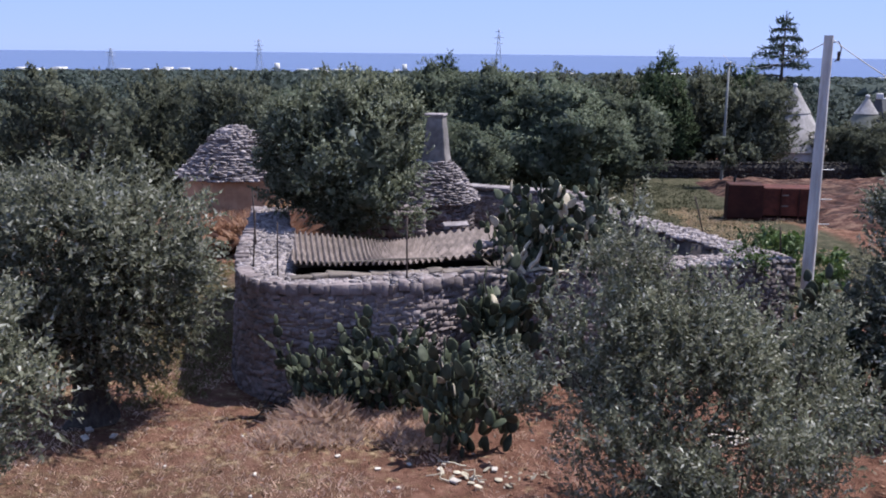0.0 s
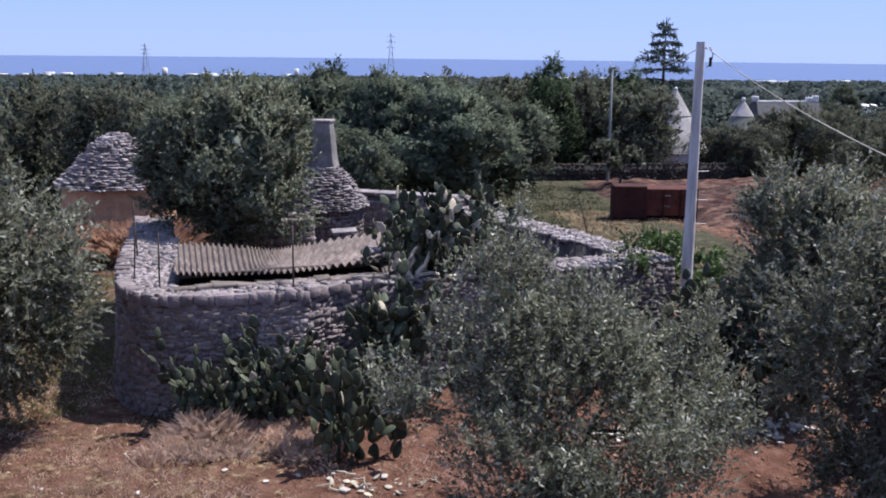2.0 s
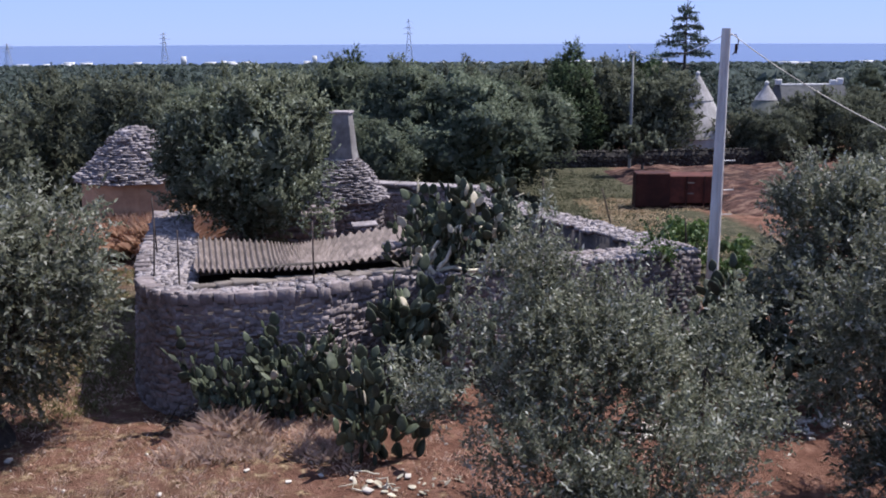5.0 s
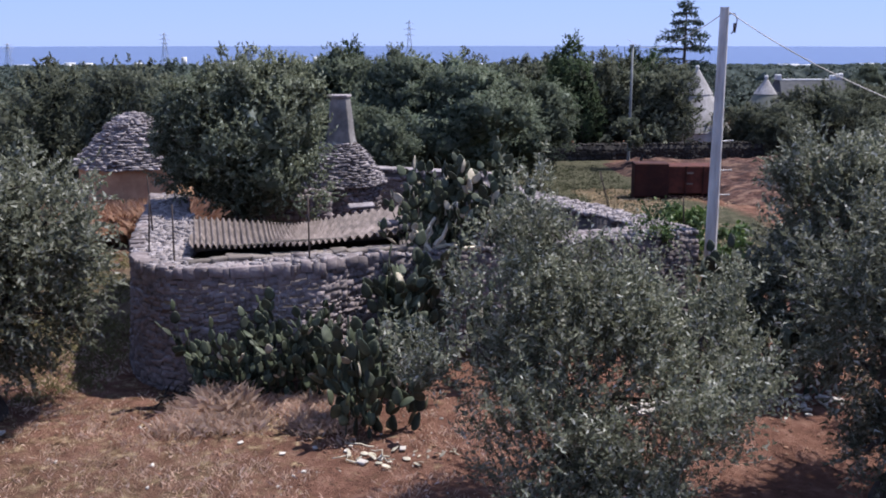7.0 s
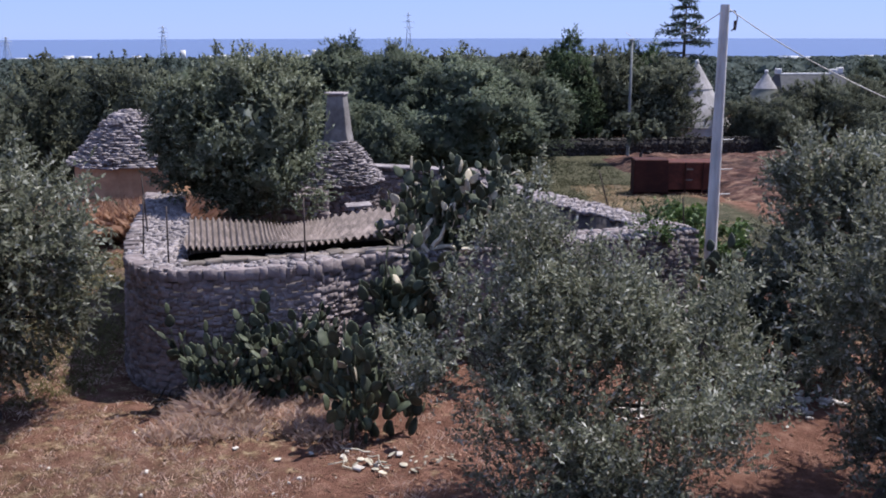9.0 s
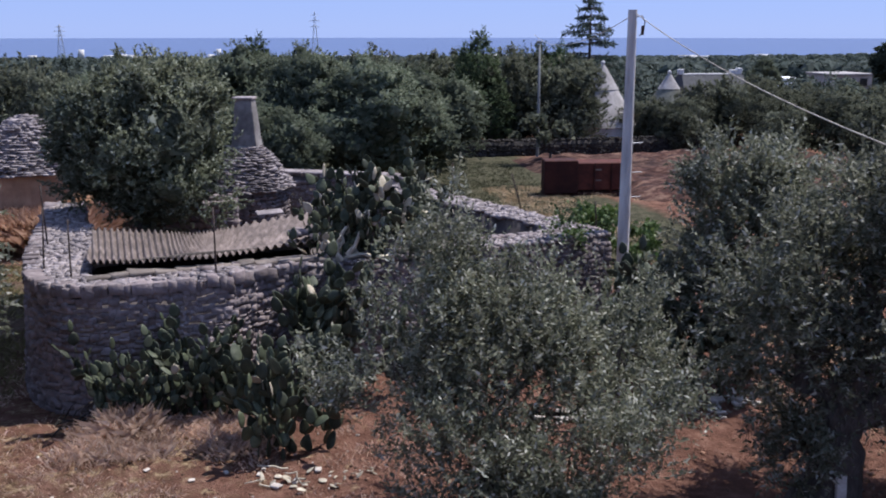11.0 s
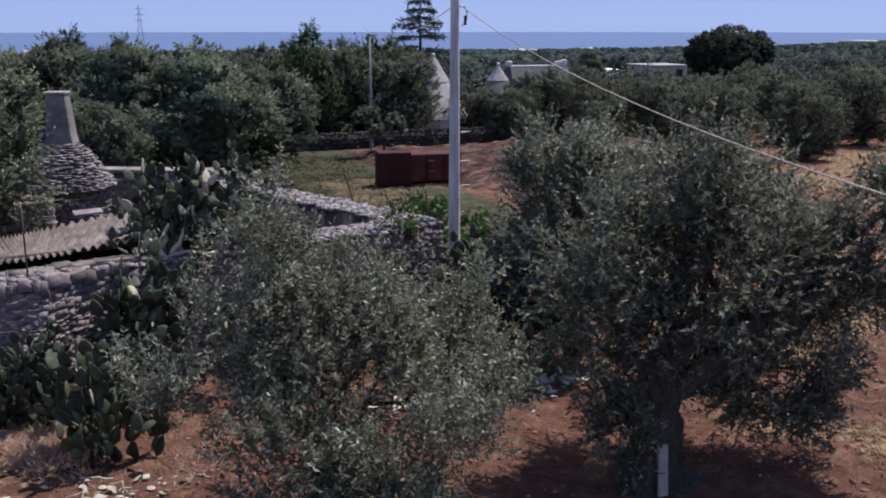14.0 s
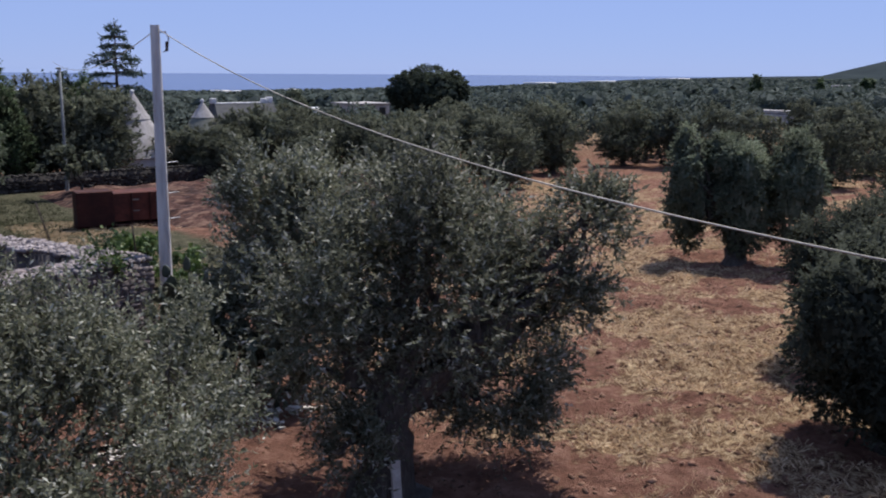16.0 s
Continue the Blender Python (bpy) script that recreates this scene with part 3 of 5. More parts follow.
            part("woody_stem", smooth(bag.mesh("woody_stem")), PADPALE, root, "bleached corky cactus stem")
    return root


def grass_bag(spots, height, g, blades=6, spread=0.05, width=0.006):
    """Tufts of thin blades at spots (x, y, z)."""
    n = len(spots)
    p = np.repeat(spots, blades, 0) + np.c_[g.normal(0, spread, (n * blades, 2)), np.zeros(n * blades)]
    h = height * g.uniform(0.5, 1.3, (len(p), 1))
    lean = np.c_[g.normal(0, 0.5, (len(p), 2)), np.ones(len(p))]
    lean /= np.linalg.norm(lean, axis=1)[:, None]
    a = g.uniform(0, 6.28, len(p))
    side = np.c_[np.cos(a), np.sin(a), np.zeros(len(p))] * width
    droop = np.c_[lean[:, :2] * 0.35, -0.12 * np.ones(len(p))] * h
    v = np.stack([p - side, p + side, p + lean * h * 0.6 + side * 0.6, p + lean * h + droop], 1).reshape(-1, 3)
    return v, np.arange(len(v)).reshape(-1, 4)

# ---- ground, sea and distance ----
SEA_Z = -32.0


def coast(az):
    """Distance of the shore by bearing (degrees, clockwise from ahead)."""
    return np.interp(az, [-180, -70, -45, 0, 25, 38, 46, 54, 70, 180], [6000, 6000, 1500, 1450, 1500, 1900, 2900, 5200, 6000, 6000])


TABLES = {}


def vnoise(x, y, cell, seed):
    """Smooth random height field with the given cell size, 0 to 1."""
    if seed not in TABLES:
        TABLES[seed] = np.random.default_rng(seed).uniform(0, 1, (256, 256))
    t = TABLES[seed]
    u, v = np.asarray(x) / cell, np.asarray(y) / cell
    i, j = np.floor(u).astype(int), np.floor(v).astype(int)
    a, b = u - i, v - j
    a, b = a * a * (3 - 2 * a), b * b * (3 - 2 * b)
    i, j, i2, j2 = i % 256, j % 256, (i + 1) % 256, (j + 1) % 256
    return (t[i, j] * (1 - a) + t[i2, j] * a) * (1 - b) + (t[i, j2] * (1 - a) + t[i2, j2] * a) * b


def bump_at(x, y):
    rough = 0.10 * vnoise(x, y, 0.75, 1) * vnoise(x, y, 3.0, 2) + (0.05 + 0.17 * np.clip((x - 10) / 3, 0, 1)) * vnoise(x, y, 0.45, 3) * (0.45 + 0.9 * vnoise(x, y, 1.9, 4)) - 0.05
    return rough + 0.04 * np.sin(x * 1.3 + 0.7 * np.sin(y * 0.9)) * np.sin(y * 1.1 + 0.5 * np.sin(x * 0.8)) + 0.02 * np.sin(x * 4.1 + y * 2.3) * np.sin(y * 3.7 - x * 1.9)


def ground_z(x, y):
    x, y = np.asarray(x, float), np.asarray(y, float)
    r, az = np.hypot(x, y), np.degrees(np.arctan2(x, y))
    rc = coast(az)
    drop = np.clip((r - 75) / np.maximum(rc - 75, 1), 0, 1.2) * (-SEA_Z + 0.4)
    hill = 58 * np.clip((az - 57.6) / 3.8, 0, 1) ** 0.8 * np.clip((r - 2500) / 500, 0, 1) + 20 * np.exp(-((az - 66) / 3) ** 2) * np.clip((r - 2500) / 500, 0, 1)
    return bump_at(x, y) * np.clip((60 - r) / 30, 0.15, 1) - drop + hill


def soft_in(v, a, b, s):
    return np.clip((v - a) / s, 0, 1) * np.clip((b - v) / s, 0, 1)


def straw_at(x, y):
    """How far dry grass covers the red soil."""
    left = np.clip((3.0 - x) / 5.0, 0, 1) * 0.36
    field = np.clip((x - 9.8 - 0.12 * (y - 12)) / 2.5, 0, 1) * np.clip((58 - 0.45 * (x - 12) - y) / 6, 0, 1)
    field = field * np.clip(0.74 + 2.3 * (vnoise(x, y, 1.6, 5) + 0.6 * vnoise(x + 0.3 * y, y * 1.3, 0.62, 6) + 0.4 * vnoise(x, y, 0.33, 9) + 0.5 * vnoise(x, y, 3.4, 10) - 1.33), 0.03, 1.0)
    field = field * (1 - soft_in(x, 8, 28, 3) * np.clip((y - 27) / 4, 0, 1))
    garden = soft_in(x, 3, 14.0, 1.5) * soft_in(y, 29, 53, 2) * 0.9
    far = np.clip((np.hypot(x, y) - 60) / 40, 0, 1) * 0.75
    yard = soft_in(x, 12, 30, 2) * soft_in(y, 36, 52, 2) * (0.04 + 0.55 * (vnoise(x * 0.35, y, 0.7, 12) > 0.66))
    far = np.maximum(far, yard)
    tuft = np.clip(1.3 - np.hypot((x + 0.7) / 1.8, (y - 17.2) / 0.9), 0, 1)
    left = np.maximum(left, tuft)
    bare = np.clip(1 - np.hypot((x - 2.5) / 6.5, (y - 13.2) / 1.9), 0, 1) * 0.5
    return np.clip(np.maximum(np.maximum(left, field), np.maximum(garden, far)) - bare, 0, 1)


def green_at(x, y):
    garden = soft_in(x, 2, 13.8 + 1.6 * np.clip((40 - y) / 3, 0, 1), 1.5) * soft_in(y, 25, 53, 2) * 2.4
    left = soft_in(x, -8.5, -3.8, 1.0) * soft_in(y, 19, 31, 3) * 0.55
    strip = soft_in(x, 3, 15, 2) * soft_in(y, 44, 54, 1.5) * 1.6
    strip = np.maximum(strip, soft_in(x, 12, 30, 2) * soft_in(y, 35, 53, 2) * 0.08)
    front = soft_in(x, -10, 0.5, 2) * soft_in(y, 8, 17, 2) * 0.22
    return np.clip(np.maximum(np.maximum(garden, strip), np.maximum(left, front)), 0, 1)


def axis(lo, hi, step, far):
    near = np.arange(lo, hi + 1e-6, step)
    out, d, k = [], step, hi
    while k < far:
        d *= 1.17
        k += d
        out.append(k)
    low, d, k = [], step, lo
    while k > -far:
        d *= 1.17
        k -= d
        low.append(k)
    return np.r_[low[::-1], near, out]


gx, gy = axis(-14, 30, 0.19, 4900), axis(8, 38, 0.19, 4900)
X, Y = np.meshgrid(gx, gy)
Z = ground_z(X, Y)
nx, ny = len(gx), len(gy)
ii, jj = np.meshgrid(np.arange(nx - 1), np.arange(ny - 1))
base = (jj * nx + ii).ravel()
gm = smooth(np_mesh("ground", np.stack([X, Y, Z], -1).reshape(-1, 3), np.stack([base, base + 1, base + nx + 1, base + nx], 1)))
R = np.hypot(X, Y)
# the mask past 1900 m carries the haze-tinted land colour
for key, val in (("straw", straw_at(X, Y)), ("green", green_at(X, Y)), ("hazed_scrub", np.clip((R - 1900) / 500, 0, 1)), ("far", np.maximum(np.clip((R - 60) / 110, 0, 1), np.clip((Y - 35.5 - np.clip(X + 3, 0, 99)) / 3, 0, 1) * np.clip((3 - X) / 4, 0, 0.9)))):
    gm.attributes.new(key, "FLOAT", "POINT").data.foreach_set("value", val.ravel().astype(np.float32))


def ground_material():
    m = bpy.data.materials.new("red_soil_and_dry_grass")
    m.use_nodes = True
    n, l = m.node_tree.nodes, m.node_tree.links
    p = n["Principled BSDF"]
    p.inputs["Roughness"].default_value, p.inputs["Specular IOR Level"].default_value = 1.0, 0.03
    geo = n.new("ShaderNodeNewGeometry")

    def nz(scale, detail=5, rough=0.6, stretch=None):
        t = n.new("ShaderNodeTexNoise")
        t.inputs["Scale"].default_value, t.inputs["Detail"].default_value, t.inputs["Roughness"].default_value = scale, detail, rough
        l.new(geo.outputs["Position"], t.inputs["Vector"])
        return t.outputs["Fac"]

    def ramp(src, stops):
        r = n.new("ShaderNodeValToRGB")
        ramp_set(r, stops)
        l.new(src, r.inputs[0])
        return r.outputs[0]

    def attr(name):
        a = n.new("ShaderNodeAttribute")
        a.attribute_name = name
        return a.outputs["Fac"]

    def mix(f, a, b):
        x = n.new("ShaderNodeMix")
        x.data_type = "RGBA"
        l.new(f, x.inputs["Factor"])
        l.new(a, x.inputs["A"])
        l.new(b, x.inputs["B"])
        return x.outputs["Result"]

    def math_(op, a, b):
        x = n.new("ShaderNodeMath")
        x.operation = op
        for s, v in zip(x.inputs, (a, b)):
            if isinstance(v, (int, float)):
                s.default_value = v
            else:
                l.new(v, s)
        return x.outputs[0]

    soil = ramp(nz(2.2, 8, 0.7), [(0.28, (0.074, 0.038, 0.028)), (0.5, (0.175, 0.090, 0.064)), (0.72, (0.31, 0.180, 0.132))])
    straw = ramp(nz(4.6, 9, 0.78), [(0.40, (0.05, 0.026, 0.018)), (0.49, (0.19, 0.118, 0.07)), (0.57, (0.40, 0.30, 0.185)), (0.68, (0.56, 0.43, 0.27))])
    green = ramp(nz(2.6, 7), [(0.3, (0.046, 0.046, 0.028)), (0.55, (0.082, 0.078, 0.050)), (0.75, (0.14, 0.125, 0.085))])
    cover = math_("ADD", attr("straw"), math_("MULTIPLY", math_("SUBTRACT", nz(3.2, 8, 0.74), 0.5), 3.6))
    cover = math_("MULTIPLY", math_("SUBTRACT", cover, 0.25), 2.2)
    clamp = n.new("ShaderNodeClamp")
    l.new(cover, clamp.inputs[0])
    cover = math_("MULTIPLY", clamp.outputs[0], math_("GREATER_THAN", attr("straw"), 0.02))
    col = mix(cover, soil, straw)
    gmask = n.new("ShaderNodeClamp")
    l.new(math_("MULTIPLY", attr("green"), math_("ADD", 0.62, nz(0.8, 5))), gmask.inputs[0])
    col = mix(gmask.outputs[0], col, green)
    wood = ramp(nz(0.035, 6, 0.7), [(0.35, (0.022, 0.03, 0.018)), (0.52, (0.045, 0.055, 0.034)), (0.64, (0.062, 0.066, 0.046)), (0.76, (0.12, 0.105, 0.08))])
    col = mix(attr("far"), col, wood)
    # distant scrub, dark and blued: haze put into its colour
    hazed_scrub = ramp(nz(0.012, 6, 0.7), [(0.35, (0.016, 0.022, 0.024)), (0.6, (0.026, 0.034, 0.036)), (0.75, (0.04, 0.048, 0.047))])
    col = mix(attr("hazed_scrub"), col, hazed_scrub)
    l.new(col, p.inputs["Base Color"])
    b = n.new("ShaderNodeBump")
    b.inputs["Strength"].default_value, b.inputs["Distance"].default_value = 1.0, 0.15
    l.new(nz(6, 9, 0.78), b.inputs["Height"])
    l.new(b.outputs[0], p.inputs["Normal"])
    return m


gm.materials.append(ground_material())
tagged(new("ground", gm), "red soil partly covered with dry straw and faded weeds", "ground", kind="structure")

SEA = material("sea_water", [(0.3, (0.031, 0.047, 0.108)), (0.6, (0.036, 0.054, 0.122)), (0.8, (0.043, 0.062, 0.135))], 0.004, 0.22, 0, 0.3, big=0.1, bigscale=0.0015, spec=0.5)
ang = np.radians(np.linspace(-75, 75, 120))
sea_v = np.concatenate([np.c_[r * np.sin(ang), r * np.cos(ang), np.full(120, SEA_Z)] for r in (1000, 2200, 3500, 4930)])
k = np.arange(119)
tagged(part("sea", np_mesh("sea", sea_v, np.concatenate([np.stack([k + a * 120, k + 1 + a * 120, k + 1 + (a + 1) * 120, k + (a + 1) * 120], 1) for a in range(3)])), SEA), "calm blue sea reaching to the hazy horizon", "sea", kind="structure")

# ---- enclosure ----
dry_wall("wall_front", "weathered grey dry-stone enclosure wall with rounded corner and rubble top",
         [(-4.55, 27.6, 0.85, 2.3), (-4.28, 26.0, 0.9, 2.3), (-3.98, 23.5, 1.1, 2.3), (-3.72, 21.6, 1.3, 2.3), (-3.36, 19.95, 1.05, 2.3), (-2.86, 19.14, 0.7, 2.3), (-2.2, 18.88, 0.62, 2.3), (-0.83, 18.97, 0.62, 2.32), (-0.1, 19.03, 0.65, 2.35), (0.28, 19.12, 0.7, 2.36), (0.78, 19.62, 0.7, 2.34), (1.25, 19.84, 0.7, 2.3), (2.5, 20.1, 0.75, 2.25), (5.5, 20.95, 0.85, 2.25), (8.3, 21.75, 0.95, 2.25)],
         11, lone=(8.6, 12.9, 1.05))
dry_wall("wall_right", "grey dry-stone enclosure wall with flat bleached rubble top", [(8.35, 22.0, 0.85, 2.25), (7.6, 24.0, 0.85, 2.25), (6.4, 26.4, 0.85, 2.25), (5.3, 28.6, 0.8, 2.25), (4.6, 29.8, 0.7, 2.25)], 12, inner=False)
back_wall = dry_wall("wall_back", "dark grey stone back wall with flat pale coping", [(1.2, 30.7, 0.5, 2.5), (3.0, 30.15, 0.5, 2.48), (4.9, 29.55, 0.5, 2.42)], 13)
for k in range(4):
    cope = part("coping_slab", box_bm(0.8, 0.56, 0.08, 0.02), TOPSTONE, back_wall)
    cope.matrix_basis = pose(1.65 + 0.79 * k, 30.8 - 0.245 * k, 2.54 - 0.015 * k, 0, 1, -17)

# tufa block course under the roof's edge
g = np.random.default_rng(21)
blocks = tagged(new("wall_inner"), "low course of pale tufa blocks below the roof edge", "wall", kind="structure")
part("core", box_bm(4.6, 0.5, 2.24, 0.01, (0, -0.15, 1.12)), JOINT, blocks)
blocks.matrix_basis = pose(-0.1, 20.12, 0, 0, 0, 12)
bx = -2.25
tb = np_mesh("tufa_block", *SHAPES[0])
tb.materials.append(TUFA)
while bx < 2.2:
    ln = g.uniform(0.28, 0.46)
    stone_piece(blocks, (bx + ln / 2, -0.3 + g.normal(0, 0.015), 2.32 + g.normal(0, 0.012)), (ln * 0.86, 0.3, 0.16 + g.uniform(-0.02, 0.03)), g.normal(0, 0.04), g, tb, "tufa_block")
    bx += ln

# ---- corrugated roof ----
def sheet(u0, u1, seed):
    """One corrugated sheet of the sagging roof between two stations along its front edge."""
    g = np.random.default_rng(seed)
    front = np.array([(-2.28, 19.78, 2.56), (-1.33, 19.66, 2.55), (-0.33, 19.76, 2.55), (0.66, 20.18, 2.55), (2.0, 20.82, 2.57)])
    back = np.array([(-2.90, 24.1, 2.33), (-1.80, 24.0, 2.25), (-0.70, 24.0, 2.13), (0.37, 24.2, 2.27), (2.05, 24.7, 2.42)])
    st = np.linspace(0, 1, 5)
    nu, nv = int((u1 - u0) * 4.4 / 0.134 * 8), 14
    u, v = np.linspace(u0, u1, nu), np.linspace(0, 1, nv)
    ph = u * 4.4 / 0.134 * 2 * np.pi
    rows = []
    for s in v:
        f = np.stack([np.interp(u, st, front[:, k]) for k in range(3)], 1)
        b = np.stack([np.interp(u, st, back[:, k]) for k in range(3)], 1)
        p = f + (b - f) * s
        skew = 0.95 * np.clip((u - 0.38) / 0.3, 0, 1) + 0.15
        p[:, 2] += 0.046 * np.sin(ph + s * skew / 0.134 * 2 * np.pi) - 0.10 * math.sin(math.pi * s) * (0.6 + 0.8 * np.sin(np.pi * u)) + g.normal(0, 0.002)
        rows.append(p)
    top = np.stack(rows)
    vts = np.concatenate([top.reshape(-1, 3), top.reshape(-1, 3) - np.array([0, 0, 0.012])])
    i, j = np.meshgrid(np.arange(nu - 1), np.arange(nv - 1))
    a = (j * nu + i).ravel()
    n = nu * nv
    q = [np.stack([a, a + 1, a + nu + 1, a + nu], 1), np.stack([a + n, a + nu + n, a + nu + 1 + n, a + 1 + n], 1)]
    e = np.arange(nu - 1)
    q.append(np.stack([e, e + n, e + 1 + n, e + 1], 1))
    e2 = e + (nv - 1) * nu
    q.append(np.stack([e2, e2 + 1, e2 + 1 + n, e2 + n], 1))
    return smooth(np_mesh("roof_sheet", vts, np.concatenate(q)))


# unseen walls, added so the gap below the roof stays dark
shed = tagged(new("wall_shed"), "rough stone walls added to keep the low shed's inside dark", "wall", kind="structure")
part("back", box_bm(5.0, 0.3, 2.05, 0.02, (-0.3, 23.9, 1.02)), JOINT, shed)
part("side", box_bm(0.3, 3.6, 2.1, 0.02, (-2.35, 22.0, 1.05)), JOINT, shed)
part("side", box_bm(0.3, 3.0, 2.1, 0.02, (1.95, 22.6, 1.05)), JOINT, shed)
roof = thing("shed_roof", (0, 0, 0), "sagging roof of weathered grey corrugated fibre-cement sheets", "roof", kind="structure")
for k, (a, b) in enumerate(((0, 0.27), (0.26, 0.52), (0.51, 0.77), (0.76, 1.0))):
    ob = part("roof_sheet", sheet(a, b, k), FIBRE, roof)
    ob.location.z = 0.012 * (k % 2)
ridge = Bag()
ridge.add(*tube(bend((-2.2, 19.95, 2.45), (1.95, 20.95, 2.47), 8, 0.01), np.full(8, 0.05), 8))
part("eaves_beam", ridge.mesh("eaves_beam"), BARK, roof)
bm = box_bm(0.62, 0.35, 0.05, 0.012)
slab = part("stone_slab", bm, TOPSTONE)
slab.matrix_basis = pose(1.0, 24.75, 2.44, 6, -2, 8)
tagged(slab, "pale stone slab lying at the roof's back edge", "slab")
for k in range(7):
    ob = stone_piece(None, (1.35 + g.uniform(0, 0.7), 20.9 + g.uniform(-0.1, 0.5), 2.66 + g.uniform(0, 0.02)), (g.uniform(0.15, 0.3), 0.16, 0.1), g.uniform(0, 3), g, name="loose_stone")
    tagged(ob, "loose grey stone weighing down the corrugated roof", "stone", "stones on the roof")

# ---- small trullo with chimney ----
def ring_stones(bag, cx, cy, r, z, h, g, ln=(0.16, 0.34), depth=0.3, a0=0.0, a1=2 * math.pi, out=0.02):
    a = a0
    while a < a1:
        l_ = g.uniform(*ln)
        da = l_ / max(r, 0.15)
        m = a + da / 2
        rr = r - depth / 2 + g.normal(0, out)
        add_stone(bag, (cx + rr * math.cos(m), cy + rr * math.sin(m), z + h / 2 + g.normal(0, 0.008)), (l_ * 0.97, depth, h * g.uniform(0.85, 1.02)), m + math.pi / 2 + g.normal(0, 0.04), (g.normal(0, 0.04), g.normal(0, 0.05)), g)
        a += da


def cone_bm(r0, r1, h, seg=28, z=0.0):
    bm = bmesh.new()
    bmesh.ops.create_cone(bm, cap_ends=True, segments=seg, radius1=r0, radius2=r1, depth=h)
    bmesh.ops.translate(bm, vec=(0, 0, h / 2 + z), verts=bm.verts)
    return bm


g = np.random.default_rng(31)
trullo = thing("trullo", (0.42, 29.4, 0), "small grey stone trullo with corbelled dome and square chimney", "hut")
part("drum_core", cone_bm(1.05, 1.02, 2.4), JOINT, trullo)
part("dome_core", cone_bm(1.02, 0.25, 1.15, z=2.4), JOINT, trullo)
bag = Bag()
z = 0.0
while z < 2.32:
    h = g.uniform(0.08, 0.15)
    ring_stones(bag, 0, 0, 1.12, z, h, g, (0.1, 0.26))
    z += h
tagged(part("drum_masonry", bag.mesh("drum_masonry"), STONE_JOINED, trullo), kind="stuff")
bag = Bag()
z, k = 2.33, 0
PROFILE = ([2.33, 2.5, 2.75, 2.95, 3.15, 3.32, 3.5], [1.24, 1.16, 0.98, 0.83, 0.68, 0.52, 0.3])
while z < 3.46:
    h = g.uniform(0.05, 0.08)
    r = np.interp(z, *PROFILE)
    ring_stones(bag, 0, 0, r + 0.05, z, h, g, (0.09, 0.24), 0.34, out=0.03)
    z += h * 0.95
tagged(part("dome_masonry", bag.mesh("dome_masonry"), TOPSTONE, trullo, "bleached corbelled stone rings"), kind="stuff")
cap = cone_bm(0.5, 0.3, 0.16, 24, 3.4)
for v in cap.verts:
    v.co += Vector((noise.noise(v.co * 3), noise.noise(v.co * 3 + Vector((5, 0, 0))), 0)) * 0.05
part("dome_cap", cap, CHIMNEY, trullo)
bm = bmesh.new()
bmesh.ops.create_cube(bm, size=1)
bmesh.ops.subdivide_edges(bm, edges=bm.edges[:], cuts=3, use_grid_fill=True)
for v in bm.verts:
    s = 0.37 - 0.14 * (v.co.z + 0.5) ** 0.8
    v.co = Vector((v.co.x * 2 * s, v.co.y * 2 * s, (v.co.z + 0.5) * 1.4 + 3.4))
    v.co += Vector((noise.noise(v.co * 2.5), noise.noise(v.co * 2.5 + Vector((3, 1, 0))), 0)) * 0.025
bmesh.ops.bevel(bm, geom=[e for e in bm.edges if e.calc_face_angle(0) > 0.9], offset=0.02, segments=1, affect="EDGES")
shaft = part("chimney", bm, CHIMNEY, trullo)
shaft.matrix_basis = pose(0.04, 0, 0, 0, 0, -14)
capstone = part("chimney_cap", box_bm(0.58, 0.56, 0.07, 0.015, (-0.03, 0, 4.8)), TOPSTONE, shaft, "pale chimney cap slab")
# rubble block beside the drum
block = thing("stone_block", (-0.75, 28.3, 0), "rough rubble masonry block beside the small trullo", "masonry")
part("core", box_bm(1.5, 1.3, 2.2, 0.05, (0, 0, 1.1)), JOINT, block)
bag = Bag()
z = 0.0
while z < 2.25:
    h = g.uniform(0.13, 0.22)
    for sx, sy, lnth, yaw in ((0, -0.68, 1.55, 0), (0.78, 0, 1.4, math.pi / 2), (-0.78, 0, 1.4, math.pi / 2)):
        u = -lnth / 2
        while u < lnth / 2 - 0.1:
            l_ = g.uniform(0.16, 0.34)
            c = u + l_ / 2
            add_stone(bag, (sx + c * math.cos(yaw), sy + c * math.sin(yaw), z + h / 2), (l_, 0.26, h), yaw + g.normal(0, 0.06), (g.normal(0, 0.06), g.normal(0, 0.06)), g)
            u += l_
    z += h
for _ in range(60):
    add_stone(bag, (g.uniform(-0.75, 0.75), g.uniform(-0.65, 0.65), 2.26 + g.uniform(-0.03, 0.08)), (g.uniform(0.15, 0.3), g.uniform(0.12, 0.25), 0.12), g.uniform(0, 6), (g.normal(0, 0.2), g.normal(0, 0.2)), g)
tagged(part("rubble", bag.mesh("rubble"), STONE_JOINED, block), kind="stuff")

# ---- stone hut with rough cone, beyond the enclosure ----
hut = thing("stone_hut", (-6.75, 35.6, 0), "old stone hut with a rough grey rubble cone roof", "hut")
part("drum", cone_bm(1.95, 1.85, 2.25), OCHRE, hut, "ochre plastered drum wall")
part("cone_core", cone_bm(1.75, 0.5, 1.5, z=2.2), JOINT, hut)
bag = Bag()
z = 2.16
while z < 3.66:
    h = g.uniform(0.06, 0.1)
    r = np.interp(z, [2.16, 2.5, 2.9, 3.3, 3.55, 3.7], [2.05, 1.72, 1.34, 0.96, 0.74, 0.56])
    ring_stones(bag, 0, 0, r, z, h, g, (0.1, 0.26), 0.4, out=0.06)
